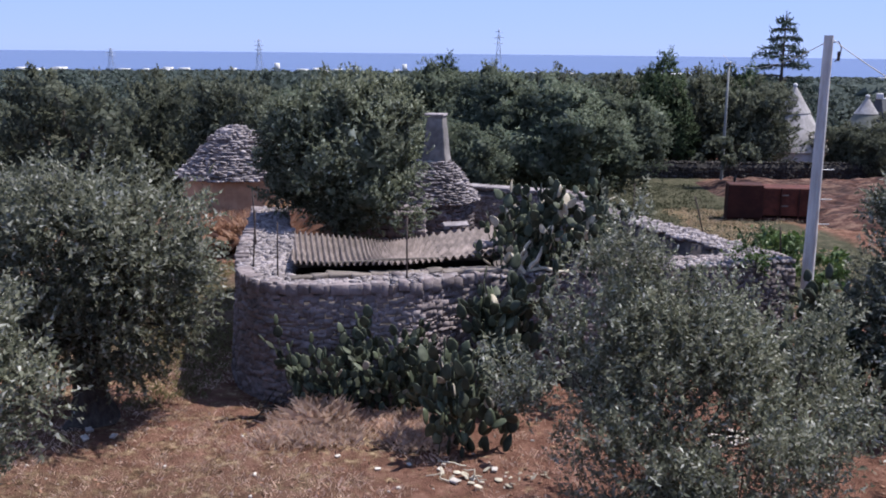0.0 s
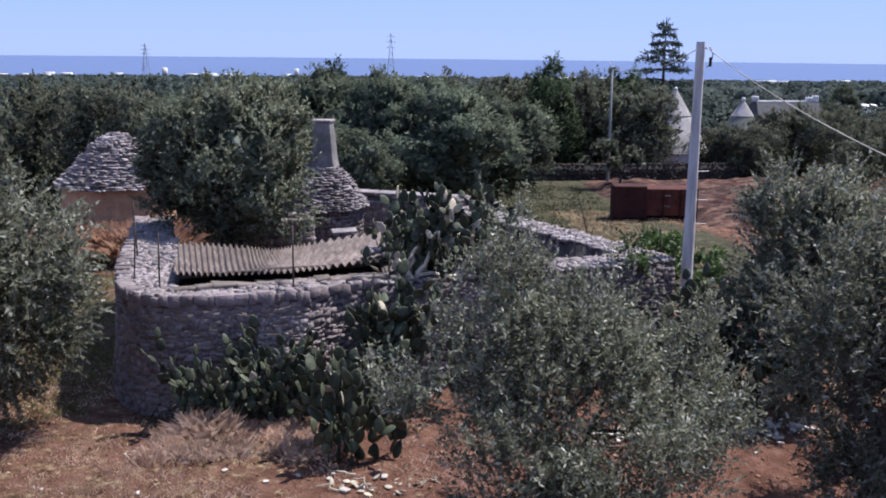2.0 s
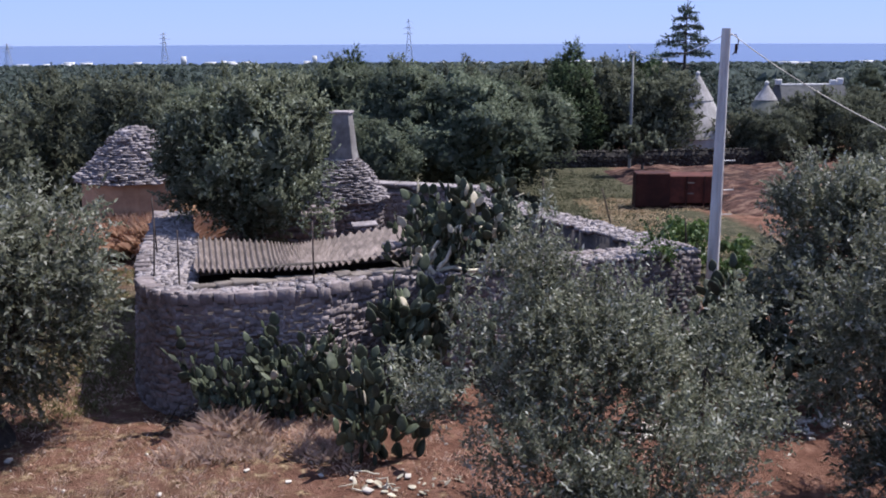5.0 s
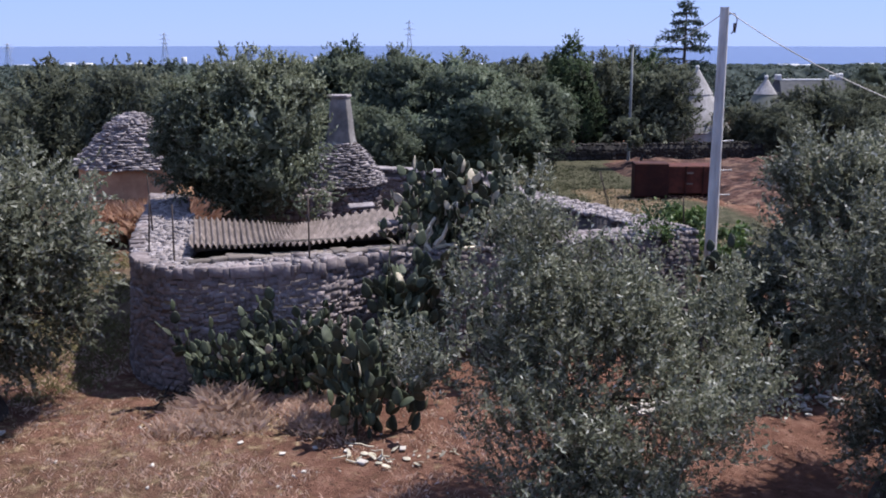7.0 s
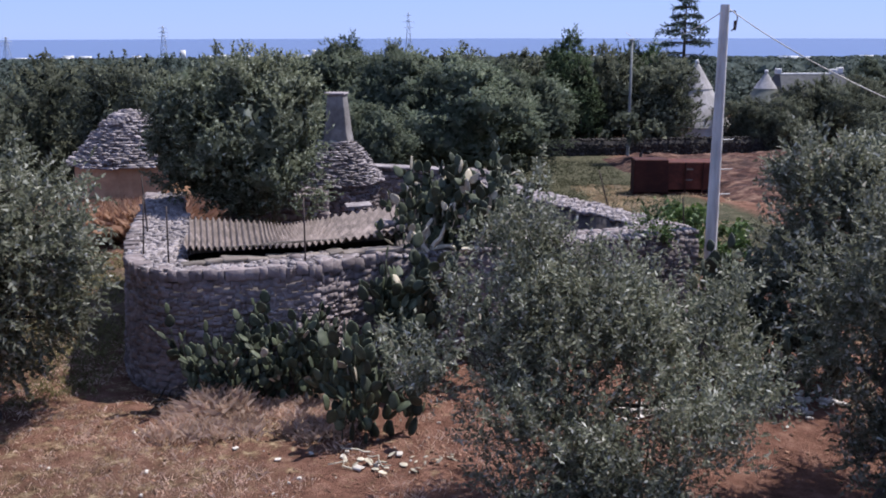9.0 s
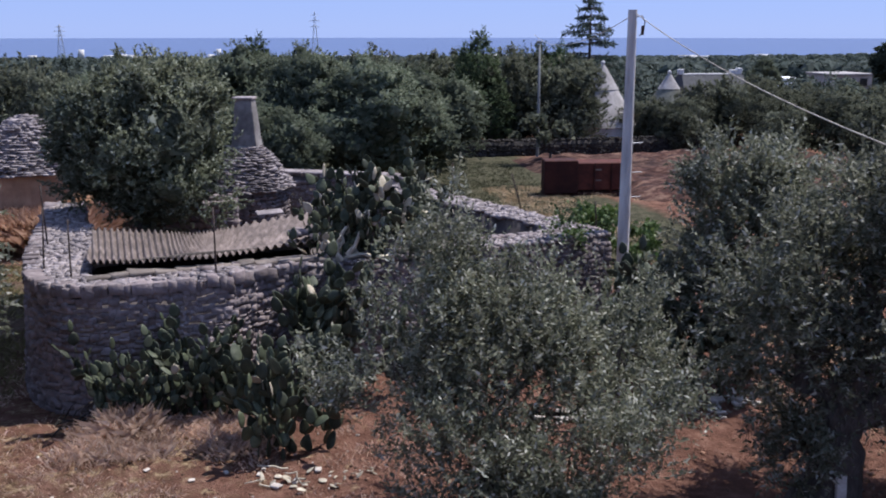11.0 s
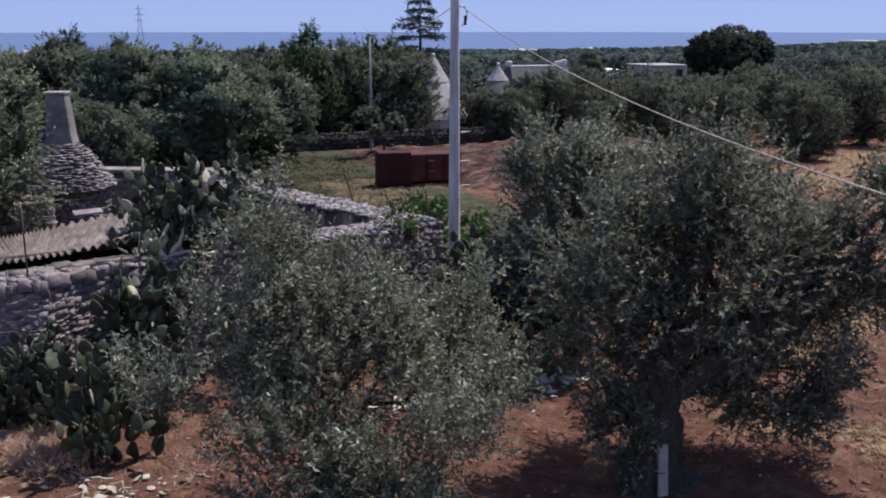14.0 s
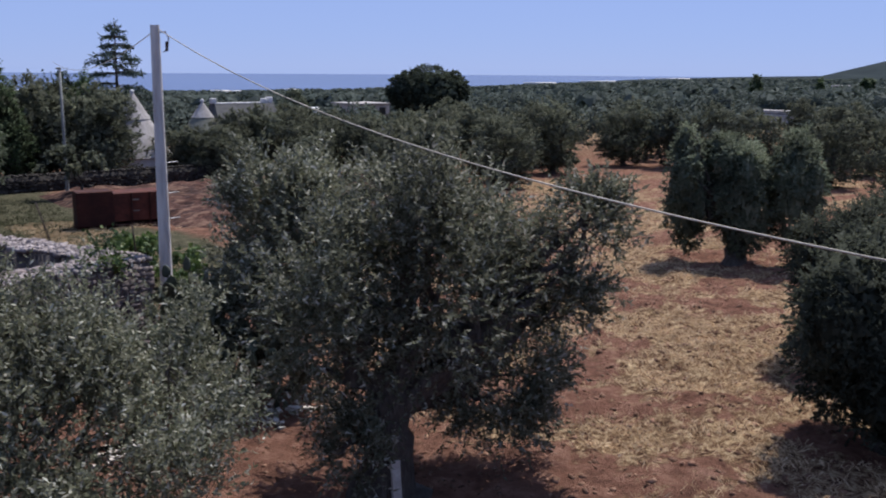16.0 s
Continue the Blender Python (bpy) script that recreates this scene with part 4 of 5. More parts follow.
    z += h * 0.9
for _ in range(70):
    a, r = g.uniform(0, 6.28), 0.58 * g.uniform() ** 0.5
    add_stone(bag, (r * math.cos(a), r * math.sin(a), 3.62 + 0.24 * (1 - (r / 0.6) ** 2) + g.uniform(-0.02, 0.05)), (0.24, 0.19, 0.11), g.uniform(0, 6), (g.normal(0, 0.2), g.normal(0, 0.2)), g)
tagged(part("cone_masonry", bag.mesh("cone_masonry"), TOPSTONE, hut), kind="stuff")

# ---- utility pole, wires, lamp post, fence stakes ----
POLE = (8.8, 22.17)
pole = thing("utility_pole", (*POLE, 0), "tall tapered grey concrete utility pole", "pole")
bm = bmesh.new()
bmesh.ops.create_cone(bm, cap_ends=True, segments=12, radius1=0.15, radius2=0.095, depth=7.2)
bmesh.ops.translate(bm, vec=(0, 0, 3.45), verts=bm.verts)
part("shaft", bm, CONCRETE, pole)
for zz in (3.0, 3.55, 4.2):
    bag = Bag()
    bag.add(*tube([(0.1, 0, zz), (0.36, -0.03, zz + 0.01)], [0.012, 0.012], 6))
    part("step_iron", bag.mesh("step_iron"), GALV, pole)
bag = Bag()
bag.add(*tube([(0.06, -0.02, 6.9), (0.2, -0.05, 6.92), (0.26, -0.06, 6.8), (0.24, -0.06, 6.6), (0.15, -0.04, 6.5)], [0.012] * 5, 6))
bag.add(*tube([(0.22, -0.05, 6.72), (0.22, -0.05, 6.52)], [0.03, 0.03], 8))
part("cable_loop", bag.mesh("cable_loop"), DARKMETAL, pole)


def wire(name, pts, r, label):
    bag = Bag()
    bag.add(*tube(pts, np.full(len(pts), r), 6))
    return tagged(part(name, smooth(bag.mesh(name)), CABLE), label, "cable")


s = np.linspace(0, 1.5, 60)
wire("overhead_cable", np.c_[8.9 - 1.08 * s, 22.15 - 16.48 * s, 6.95 - 2.04 * s - 1.8 * s * (1 - s)], 0.0095, "twisted grey overhead cable strung from the concrete pole")
s = np.linspace(0, 1, 30)
wire("overhead_wire", np.c_[8.75 + 7.0 * s, 22.2 + 33 * s, 6.9 - 0.5 * s - 2.4 * s * (1 - s)], 0.01, "thin overhead wire running on to the farmstead")

lamp = thing("lamp_post", (14.58, 49.8, 0), "slender grey galvanised lamp post", "lamp post")
bag = Bag()
bag.add(*tube([(0, 0, -0.1), (0, 0, 3), (0, 0, 6.0)], [0.085, 0.07, 0.05], 10))
part("post", smooth(bag.mesh("post")), LAMPGREY, lamp)
part("lamp_head", box_bm(0.24, 0.16, 0.1, 0.03, (-0.05, 0, 6.05)), LAMPGREY, lamp)

for x, y, z0, ln, lx, ly in ((-2.5, 19.5, 2.25, 1.15, 0.02, 0.0), (-3.15, 20.4, 2.25, 1.2, 0.05, 0.1), (-3.5, 22.5, 2.25, 1.3, -0.05, 0.0), (0.02, 19.35, 2.25, 1.3, 0.0, 0.0), (2.1, 20.6, 2.25, 0.9, 0.05, 0.0), (7.25, 25.2, 2.15, 1.0, -0.28, 0.0), (8.25, 22.4, 2.15, 0.75, -0.06, 0.0), (6.0, 28.0, 2.1, 0.95, 0.0, 0.0)):
    bag = Bag()
    bag.add(*tube([(0, 0, 0), (lx * 0.5, ly * 0.5, ln / 2), (lx, ly, ln)], [0.018, 0.017, 0.015], 6))
    ob = part("fence_stake", bag.mesh("fence_stake"), DARKMETAL)
    ob.location = (x, y, z0)
    tagged(ob, "thin rusty iron stake set in the wall top", "stake", "stakes on the enclosure wall")

# ---- rusty skip on the yard, far wall ----
skip = thing("rusty_skip", (12.0, 39.5, 0), "rust-red steel skip lying on the yard", "skip")
skip.rotation_euler.z = radians(-6)
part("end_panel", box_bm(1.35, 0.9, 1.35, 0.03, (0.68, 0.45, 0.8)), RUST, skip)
side = part("side_panel", box_bm(2.1, 1.2, 1.12, 0.03, (2.4, 0.7, 0.8)), RUSTLIT, skip)
part("base_rail", box_bm(3.4, 0.9, 0.14, 0.02, (1.7, 0.55, 0.07)), RUST, skip)
for zz in (0.65, 1.08):
    part("handle", box_bm(0.28, 0.05, 0.06, 0.01, (2.2, 0.07, zz)), TUFA, side, "pale worn handle")
for xx in (0.02, 1.34, 2.05, 2.75, 3.42):
    part("rib", box_bm(0.06, 0.06, 1.3, 0.01, (xx, 0.04, 0.72)), RUST, skip)
# red earth thrown up behind the skip
bu, bv = np.meshgrid(np.linspace(13.2, 30, 130), np.linspace(37.2, 51.4, 120))
fade = soft_in(bu, 13.2 + 1.8 * soft_in(bv, 36, 40.8, 0.4), 30, 1.4) * soft_in(bv, 37.2, 51.4, 1.0)
bh = fade * (0.22 + 0.5 * vnoise(bu * 0.7, bv, 0.9, 21) * vnoise(bu, bv, 2.6, 22) + 0.2 * vnoise(bu * 0.8, bv, 0.42, 23)) - 0.06
bi, bj = np.meshgrid(np.arange(129), np.arange(119))
bk = (bj * 130 + bi).ravel()
tagged(part("earth_bank", smooth(np_mesh("earth_bank", np.stack([bu, bv, bh], -1).reshape(-1, 3), np.stack([bk, bk + 1, bk + 131, bk + 130], 1))), DUGEARTH), "low bank of freshly dug red earth in the yard", "earth", kind="structure")
dry_wall("wall_far", "low grey field wall beyond the yard, shade put into its colour", [(4.5, 51.2, 0.5, 0.85), (9.3, 52.3, 0.5, 0.85), (15.0, 52.3, 0.5, 0.85), (26, 52.8, 0.5, 0.85)], 14, core=SHADESTONE, mats=(SHADESTONE, SHADESTONE), coarse=1.7)

# ---- farmstead: whitewashed trulli and long roof ----
def far_trullo(x, y, z_eave, r, apex, label, tip):
    t = thing("cone_house", (x, y, 0), label, "house")
    part("wall", cone_bm(r * 0.92, r * 0.9, z_eave), WHITEWASH, t)
    cone = bmesh.new()
    steps = 22
    rings = []
    for k in range(steps + 1):
        f = k / steps
        rr = r * (1 - f) ** 0.95 + 0.03
        for dr in (0.0,):
            rings.append([cone.verts.new(((rr + dr) * math.cos(a_) * (1 + 0.012 * noise.noise(Vector((a_ * 3, k, 0)))), (rr + dr) * math.sin(a_), z_eave + f * (apex - z_eave) + (0.02 if dr else 0))) for a_ in np.linspace(0, 2 * math.pi, 36, endpoint=False)])
    for lo, hi in zip(rings, rings[1:]):
        for k in range(36):
            cone.faces.new((lo[k], lo[(k + 1) % 36], hi[(k + 1) % 36], hi[k]))
    part("cone_roof", cone, PALECONE if tip > 1.5 else LICHEN, t)
    point = part("tip", cone_bm(tip * 0.95 * r / (apex - z_eave) + 0.08, 0.05, tip * 0.95, 20, apex - tip * 0.9), PALECONE, t, "whitewashed cone tip")
    bm = bmesh.new()
    bmesh.ops.create_uvsphere(bm, u_segments=10, v_segments=8, radius=0.12)
    bmesh.ops.translate(bm, vec=(0, 0, apex + 0.1), verts=bm.verts)
    part("finial", bm, WHITEWASH, point)
    return t


far_trullo(20.6, 57.4, 1.1, 2.1, 4.65, "trullo house with tall whitewashed cone roof", 1.6)
far_trullo(24.4, 56.5, 1.0, 2.0, 4.1, "trullo house with grey cone and white tip", 0.95)
house = thing("farmhouse", (30.3, 63.0, 0), "long low farmhouse with grey stone-slab roof and white chimneys", "house")
part("wall", box_bm(6.0, 4.0, 2.0, 0.03, (0.3, 1.5, 1.0)), WHITEWASH, house)
bm = box_bm(5.0, 3.4, 1.75, 0.02, (0, 0.3, 2.85))
for v in bm.verts:
    if v.co.z > 3:
        v.co.y = 0.6 + (v.co.y - 0.3) * 0.25
        v.co.x *= 0.86
part("roof", bm, SLAB, house, "dark grey stone-slab roof")
part("ridge", box_bm(4.3, 0.3, 0.12, 0.03, (0, 0.6, 3.74)), WHITEWASH, house)
for cx, hh in ((-2.1, 0.35), (1.6, 0.3), (2.05, 0.4)):
    part("chimney", box_bm(0.36, 0.36, hh, 0.04, (cx, 0.6, 3.74 + hh / 2)), WHITEWASH, house)

# ---- near olive trees ----
make_tree("olive_tree", (4.0, 13.9, 0), [(-0.2, 0.1, 2.1, 1.7, 1.4, 1.3), (-1.6, -0.1, 2.3, 0.85, 0.8, 1.0), (1.7, 0.1, 2.1, 1.0, 0.95, 1.1), (-0.6, 0.3, 3.3, 0.65, 0.6, 1.0), (0.3, 0.3, 3.0, 0.9, 0.7, 0.8), (1.3, 0.2, 2.6, 0.75, 0.6, 0.6), (0.7, -1.1, 1.4, 1.4, 0.9, 1.0), (-0.5, -1.0, 1.2, 0.9, 0.8, 0.9), (0.3, -1.5, 0.7, 1.3, 0.7, 0.6)], 41, "young bushy olive tree with silvery grey-green leaves", n=5400, per=15, leaf=0.085, wide=0.18, trunk_r=0.10, fork=0.5, stems=[(-0.35, 0), (0.3, -0.1)], lift=1.1, twigs=110, hollow=0.3, rough=0.6, gap=0.24, soft=0.08, loose=0.2, clump=15)
old_olive = make_tree("olive_tree", (8.6, 13.35, 0), [(1.0, 0.3, 3.0, 1.9, 1.6, 1.5), (-0.55, 0.2, 2.9, 0.9, 1.0, 1.3), (2.25, -0.2, 2.5, 1.0, 1.0, 1.2), (0.8, 0.4, 4.1, 1.3, 1.1, 0.75), (1.8, -0.3, 1.5, 1.1, 0.9, 0.8), (2.9, -0.6, 3.1, 0.7, 0.6, 0.8), (3.3, -0.7, 3.8, 0.6, 0.5, 0.7), (-0.75, -0.4, 1.1, 0.3, 0.3, 0.5)], 42, "large old olive tree with thick gnarled trunk and broad crown", n=6600, per=12, leaf=0.095, wide=0.17, hollow=0.55, tri=True, soft=0.2, trunk_r=0.42, fork=1.3, twigs=70, rough=0.5, gap=0.2, clump=18, lift=0.4)
make_tree("olive_tree", (9.95, 18.5, 0), [(0, 0, 2.8, 1.25, 1.2, 1.4), (-0.3, 0.2, 4.1, 0.8, 0.8, 0.65), (-0.7, -0.1, 1.7, 0.8, 0.8, 0.9), (0.6, 0.2, 3.8, 0.7, 0.7, 0.8)], 49, "slender olive tree with light grey crown by the path", n=3800, per=12, leaf=0.1, wide=0.2, soft=0.2, trunk_r=0.16, fork=1.1, twigs=30, tri=True, lift=0.6, rough=0.5, gap=0.2, clump=16)
bare = Bag()
bare.add(*tube(chaikin([(8.75, 13.1, 1.4), (9.7, 12.9, 1.75), (10.7, 12.95, 2.1), (11.15, 12.97, 2.6), (11.3, 12.75, 3.0), (11.6, 12.5, 3.55), (11.7, 12.4, 4.0)], 2), np.linspace(0.075, 0.015, 28), 8, 0.08, 3))
bare.add(*tube(chaikin([(11.2, 12.85, 2.8), (11.6, 12.9, 3.0), (11.85, 12.8, 3.3), (11.9, 12.7, 3.8)], 2), np.linspace(0.045, 0.012, 16), 6))
part("bare_branch", smooth(bare.mesh("bare_branch")), BARK, old_olive).location = (-8.6, -13.35, 0)
make_tree("olive_tree", (-5.7, 17.9, 0), [(-0.3, 0.3, 3.1, 2.0, 1.8, 1.6), (1.3, 0.2, 2.7, 1.1, 1.2, 1.4), (-1.9, 0.2, 2.8, 1.3, 1.3, 1.5), (0.2, -0.3, 1.9, 1.2, 1.0, 1.0), (0.9, 0.2, 1.9, 0.9, 0.9, 0.9)], 43, "old olive tree with forked trunk and drooping crown", n=5600, per=12, leaf=0.105, wide=0.2, soft=0.25, trunk_r=0.36, fork=1.1, twigs=44, tri=True, rough=0.5, gap=0.2, clump=18)
make_tree("olive_tree", (-6.2, 13.0, 0), [(0.2, 0.2, 2.2, 1.3, 1.2, 1.2), (-0.8, 0.1, 2.9, 1.3, 1.2, 1.2), (0.5, -0.2, 1.2, 0.9, 0.9, 0.9)], 44, "bushy olive tree with bright grey-green leaves", n=4000, per=12, leaf=0.1, wide=0.2, soft=0.25, trunk_r=0.2, fork=0.8, lift=0.5, tri=True, rough=0.5, gap=0.2, clump=16)
make_tree("olive_tree", (-1.75, 25.9, 0), billows([(0.1, 0, 4.0, 1.5, 1.4, 1.5), (-1.2, 0.2, 4.2, 1.0, 0.9, 1.2), (0.9, 0.2, 4.2, 0.9, 1.0, 1.2), (0.2, 0, 2.8, 1.4, 1.1, 1.0), (-0.2, 0.1, 5.2, 0.8, 0.8, 0.8), (-1.6, 0.3, 3.3, 0.7, 0.6, 0.8), (0.8, 0.1, 5.2, 0.5, 0.5, 0.7)], 4, 45), 45, "dark olive tree growing inside the stone enclosure", n=6400, per=11, leaf=0.085, wide=0.24, trunk_r=0.22, fork=1.7, mat=OLIVE_MID, soft=0.65, rough=0.5, gap=0.02, loose=0.12, clump=6, tri=True, lift=0.3, run=3.2, stray=0.15, full=0.68, hollow=0.75, fine=4)
make_tree("olive_tree", (16.5, 9.9, 0), billows([(0.1, 0, 1.7, 1.5, 1.4, 1.5), (-1.0, 0.5, 2.2, 0.8, 0.8, 1.4), (0.3, -0.6, 1.0, 1.4, 1.0, 0.9), (0.4, 0.5, 2.6, 1.0, 1.0, 1.0), (1.3, -0.3, 2.0, 1.1, 1.1, 1.3), (-0.6, -0.4, 1.2, 0.8, 0.8, 0.9), (0.5, -1.0, 0.8, 1.3, 0.9, 0.8)], 5, 46, 0.36), 46, "dense pruned olive tree in the dry field", n=8200, per=10, leaf=0.075, wide=0.24, trunk_r=0.3, fork=1.0, gap=-0.2, rough=0.2, soft=0.65, mat=OLIVE_DENSE, lift=-0.1, clump=4, loose=0.08, tri=True, run=2.8, hollow=0.8, stray=0.15, full=0.76, fine=4)
make_tree("olive_tree", (27.2, 21.0, 0), billows([(-0.95, 1.3, 2.4, 0.7, 0.7, 1.9), (0.1, -0.2, 2.0, 0.9, 0.9, 1.7), (1.0, -1.3, 2.5, 0.8, 0.8, 1.9), (0.1, 0.5, 3.1, 0.9, 0.9, 1.0)], 5, 47, 0.36), 47, "dense pruned olive tree with column-shaped limbs and bare trunk foot", n=6500, per=9, leaf=0.08, wide=0.26, trunk_r=0.36, fork=1.0, gap=-0.3, rough=0.12, mat=OLIVE_DEEP, soft=0.8, lift=-0.1, clump=3, loose=0.06, tri=True, run=2.4, hollow=0.86, stray=0.1, full=0.8, fine=4)
make_tree("olive_tree", (20.5, 12.6, 0), [(0, 0, 2.0, 1.5, 1.4, 1.4), (0.9, 0.4, 2.2, 0.9, 0.9, 1.2), (-0.6, 0.5, 2.4, 0.9, 0.9, 0.9)], 48, "dense pruned olive tree in the dry field", n=3800, per=10, leaf=0.08, wide=0.24, full=0.78, tri=True, trunk_r=0.3, fork=1.0, gap=0.0, rough=0.2, mat=OLIVE_DENSE, soft=0.7, clump=3, loose=0.07, hollow=0.82)

# ---- grove: mid-distance trees copied from a few kinds ----
def kind(seed, lobes, mat, n, leaf, label, category="olive tree", trunk_r=0.25, fork=1.1, name="olive_tree", per=10, group="olive grove", wide=0.36, clump=3, buds=4, fine=3):
    return make_tree(name, (0, 0, 0), billows(lobes, buds, seed), seed, label, category, n=n, per=per, leaf=leaf, trunk_r=trunk_r, fork=fork, mat=mat, twigs=5, group=group, gap=-0.3, wide=wide, soft=0.85, rough=0.2, loose=0.06, clump=clump, tri=True, lift=0.3, hollow=0.84, run=3.0, stray=0.12, full=0.66 if fine < 4 else 0.74, fine=fine)


KINDS = [
    kind(61, [(0, 0, 1.7, 2.0, 1.9, 1.5), (0, 0, 0.9, 1.6, 1.5, 0.8), (-1.3, 0.4, 3.3, 1.3, 1.3, 1.3), (1.3, -0.3, 3.2, 1.4, 1.3, 1.4), (0.2, 0.5, 4.2, 1.3, 1.3, 1.0)], OLIVE_FAR, 1050, 0.115, "grey-green olive tree with broad rounded crown"),
    kind(62, [(0, 0, 0.9, 1.5, 1.5, 0.8), (0.3, 0, 1.6, 1.9, 1.9, 1.5), (-1.0, -0.4, 3.0, 1.5, 1.3, 1.5), (0.6, 0.6, 3.9, 1.2, 1.3, 1.0)], OLIVE_FAR, 1050, 0.115, "grey-green olive tree with uneven crown"),
    kind(63, [(0, 0, 0.9, 1.7, 1.5, 0.8), (0, 0.2, 1.6, 2.1, 1.9, 1.45), (1.5, 0, 2.9, 1.3, 1.4, 1.3), (-1.6, 0.2, 2.8, 1.2, 1.3, 1.4), (-0.3, 0, 3.8, 1.4, 1.3, 0.9)], OLIVE_FAR, 1050, 0.115, "grey-green olive tree with wide low crown"),
]
DARK = kind(64, [(0, 0, 2.6, 1.7, 1.7, 2.2), (0, 0, 4.6, 1.1, 1.1, 1.6), (0.1, 0, 6.0, 0.55, 0.55, 0.8)], DARKLEAF, 2600, 0.09, "dark evergreen tree with pointed crown", "tree", name="evergreen_tree", group="trees round the farmstead", wide=0.3)
ROUND = kind(65, [(0, 0, 2.6, 2.2, 2.2, 2.0), (1.2, 0.2, 3.6, 1.4, 1.4, 1.3), (-1.2, 0, 3.4, 1.5, 1.4, 1.4), (0.2, 0, 4.6, 1.2, 1.2, 1.0)], OLIVE_DEEP, 4400, 0.09, "tall dense grey-green tree behind the enclosure", "tree", name="broadleaf_tree", group="trees behind the enclosure", wide=0.28, clump=3, buds=6, fine=4)
FARK = [kind(70 + k, [(0, 0, 2.3, 2.2, 2.1, 1.5), (0.9 * (k - 1), 0.4, 3.1, 1.5, 1.4, 1.2)], HAZYLEAF, 260, 0.19, "distant grey-green olive tree", per=5, wide=0.5, clump=2, buds=1) for k in range(3)]


def plant(src, x, y, s=1.0, a=None, h=1.0):
    g_ = PLANT
    a = g_.uniform(0, 360) if a is None else a
    m = Matrix.Translation((x, y, float(ground_z(x, y)) - 0.03)) @ pose(0, 0, 0, 0, 0, a)
    ob = src if src not in PLANTED else copy_thing(src, m)
    PLANTED.add(src)
    ob.matrix_basis = m
    ob.scale = (s, s, s * h)
    return ob


PLANT, PLANTED = np.random.default_rng(5), set()
# behind the enclosure
for x, y, s, h in ((4.9, 40.0, 1.15, 0.86), (2.6, 42.5, 1.05, 1.0), (7.4, 42.5, 1.0, 0.9), (-2.6, 37.5, 0.95, 0.95), (-0.2, 46.0, 1.05, 1.0), (-5.2, 43.0, 1.0, 0.9), (0.7, 35.6, 0.8, 0.95)):
    plant(ROUND, x, y, s, h=h)
for x, y, s in ((12.4, 54.5, 0.97), (0.5, 47.0, 0.93), (17.0, 58.5, 0.85), (10.2, 55.5, 0.75), (18.9, 60.5, 0.86), (9.4, 53.7, 0.66), (11.2, 53.5, 0.7), (13.1, 53.9, 0.66)):
    plant(DARK, x, y, s)
for x, y, s in ((9.2, 56, 1.1), (11.0, 57, 1.05), (14.8, 56.0, 1.1), (17.1, 55.6, 1.05), (13.0, 59, 1.1), (6.4, 55.0, 1.1), (17.9, 54.6, 0.95), (3.5, 56, 1.1), (22.4, 55.2, 0.55), (26.6, 55.6, 0.75), (29.0, 57.2, 0.8), (25.0, 54.6, 0.6), (31.5, 58, 0.75), (28.0, 51.0, 0.62), (31.0, 49.0, 0.7), (34.0, 53.5, 0.7), (24.2, 53.6, 0.6), (22.9, 53.8, 0.55), (23.4, 52.9, 0.5), (27.6, 55.0, 0.7), (30.2, 56.0, 0.72)):
    plant(KINDS[PLANT.integers(3)], x, y, s)
# grove on the right
for x, y, s in ((41.2, 44.5, 0.8), (37.5, 46.5, 0.78), (44.5, 48.5, 0.82), (48.6, 45.6, 0.78), (50.4, 42.6, 0.76), (34.0, 40.5, 0.72), (36.6, 43.0, 0.72), (40.2, 48.8, 0.78), (32.5, 44.6, 0.7), (38.5, 53.0, 0.8), (46.5, 52.5, 0.8), (42.5, 55.5, 0.8), (48.9, 31.0, 0.72), (52.5, 27.5, 0.78), (39.5, 21.5, 0.85), (34.0, 17.0, 0.85), (45.0, 24.0, 0.8), (57.5, 45, 0.8), (61, 38, 0.8), (55, 51, 0.8), (56, 33, 0.8), (50.5, 36.5, 0.75), (62, 31, 0.8), (66, 44, 0.8), (26.6, 47.5, 0.6), (30.5, 45.5, 0.65), (29.8, 51.2, 0.65), (33.3, 49.0, 0.7), (35.5, 50.5, 0.7), (31.5, 54, 0.7), (33.6, 45.8, 0.65)):
    plant(KINDS[PLANT.integers(3)], x, y, s)


def free(x, y):
    """Open ground: yard, field lane, farmstead and the enclosure."""
    az, r = math.degrees(math.atan2(x - 1, y - 1.5)), math.hypot(x - 1, y - 1.5)
    if r < 34 or (x > -5 and r < 62 and az < 33) or (az >= 33 and r < 64) or az > 84:
        return False
    if math.hypot(x + 6.5, y - 35.6) < 6 or (-12 < x < -3 and y < 42):
        return False
    if abs(x - 30) < 4.5 and abs(y - 64) < 5:
        return False
    if 27 < az < 34 and r < 146 and r > 92:
        return False
    if abs(x - 102) < 9 and abs(y - 70) < 7:
        return False
    return True


spots, beyond = [], []
while len(spots) < 520:
    az, r = PLANT.uniform(-32, 68), 34 + 190 * PLANT.uniform() ** 1.25
    x, y = 1 + r * math.sin(math.radians(az)), 1.5 + r * math.cos(math.radians(az))
    if free(x, y) and all((x - a) ** 2 + (y - b) ** 2 > (3.2 + r * 0.006) ** 2 for a, b in spots):
        spots.append((x, y))
        s = PLANT.uniform(0.8, 1.12) * (1.0 if az < 20 else 0.8)
        if r < 78:
            plant(KINDS[PLANT.integers(3)] if r < 60 else FARK[PLANT.integers(3)], x, y, s, h=PLANT.uniform(0.85, 1.1))
        else:
            beyond.append((x, y, s))

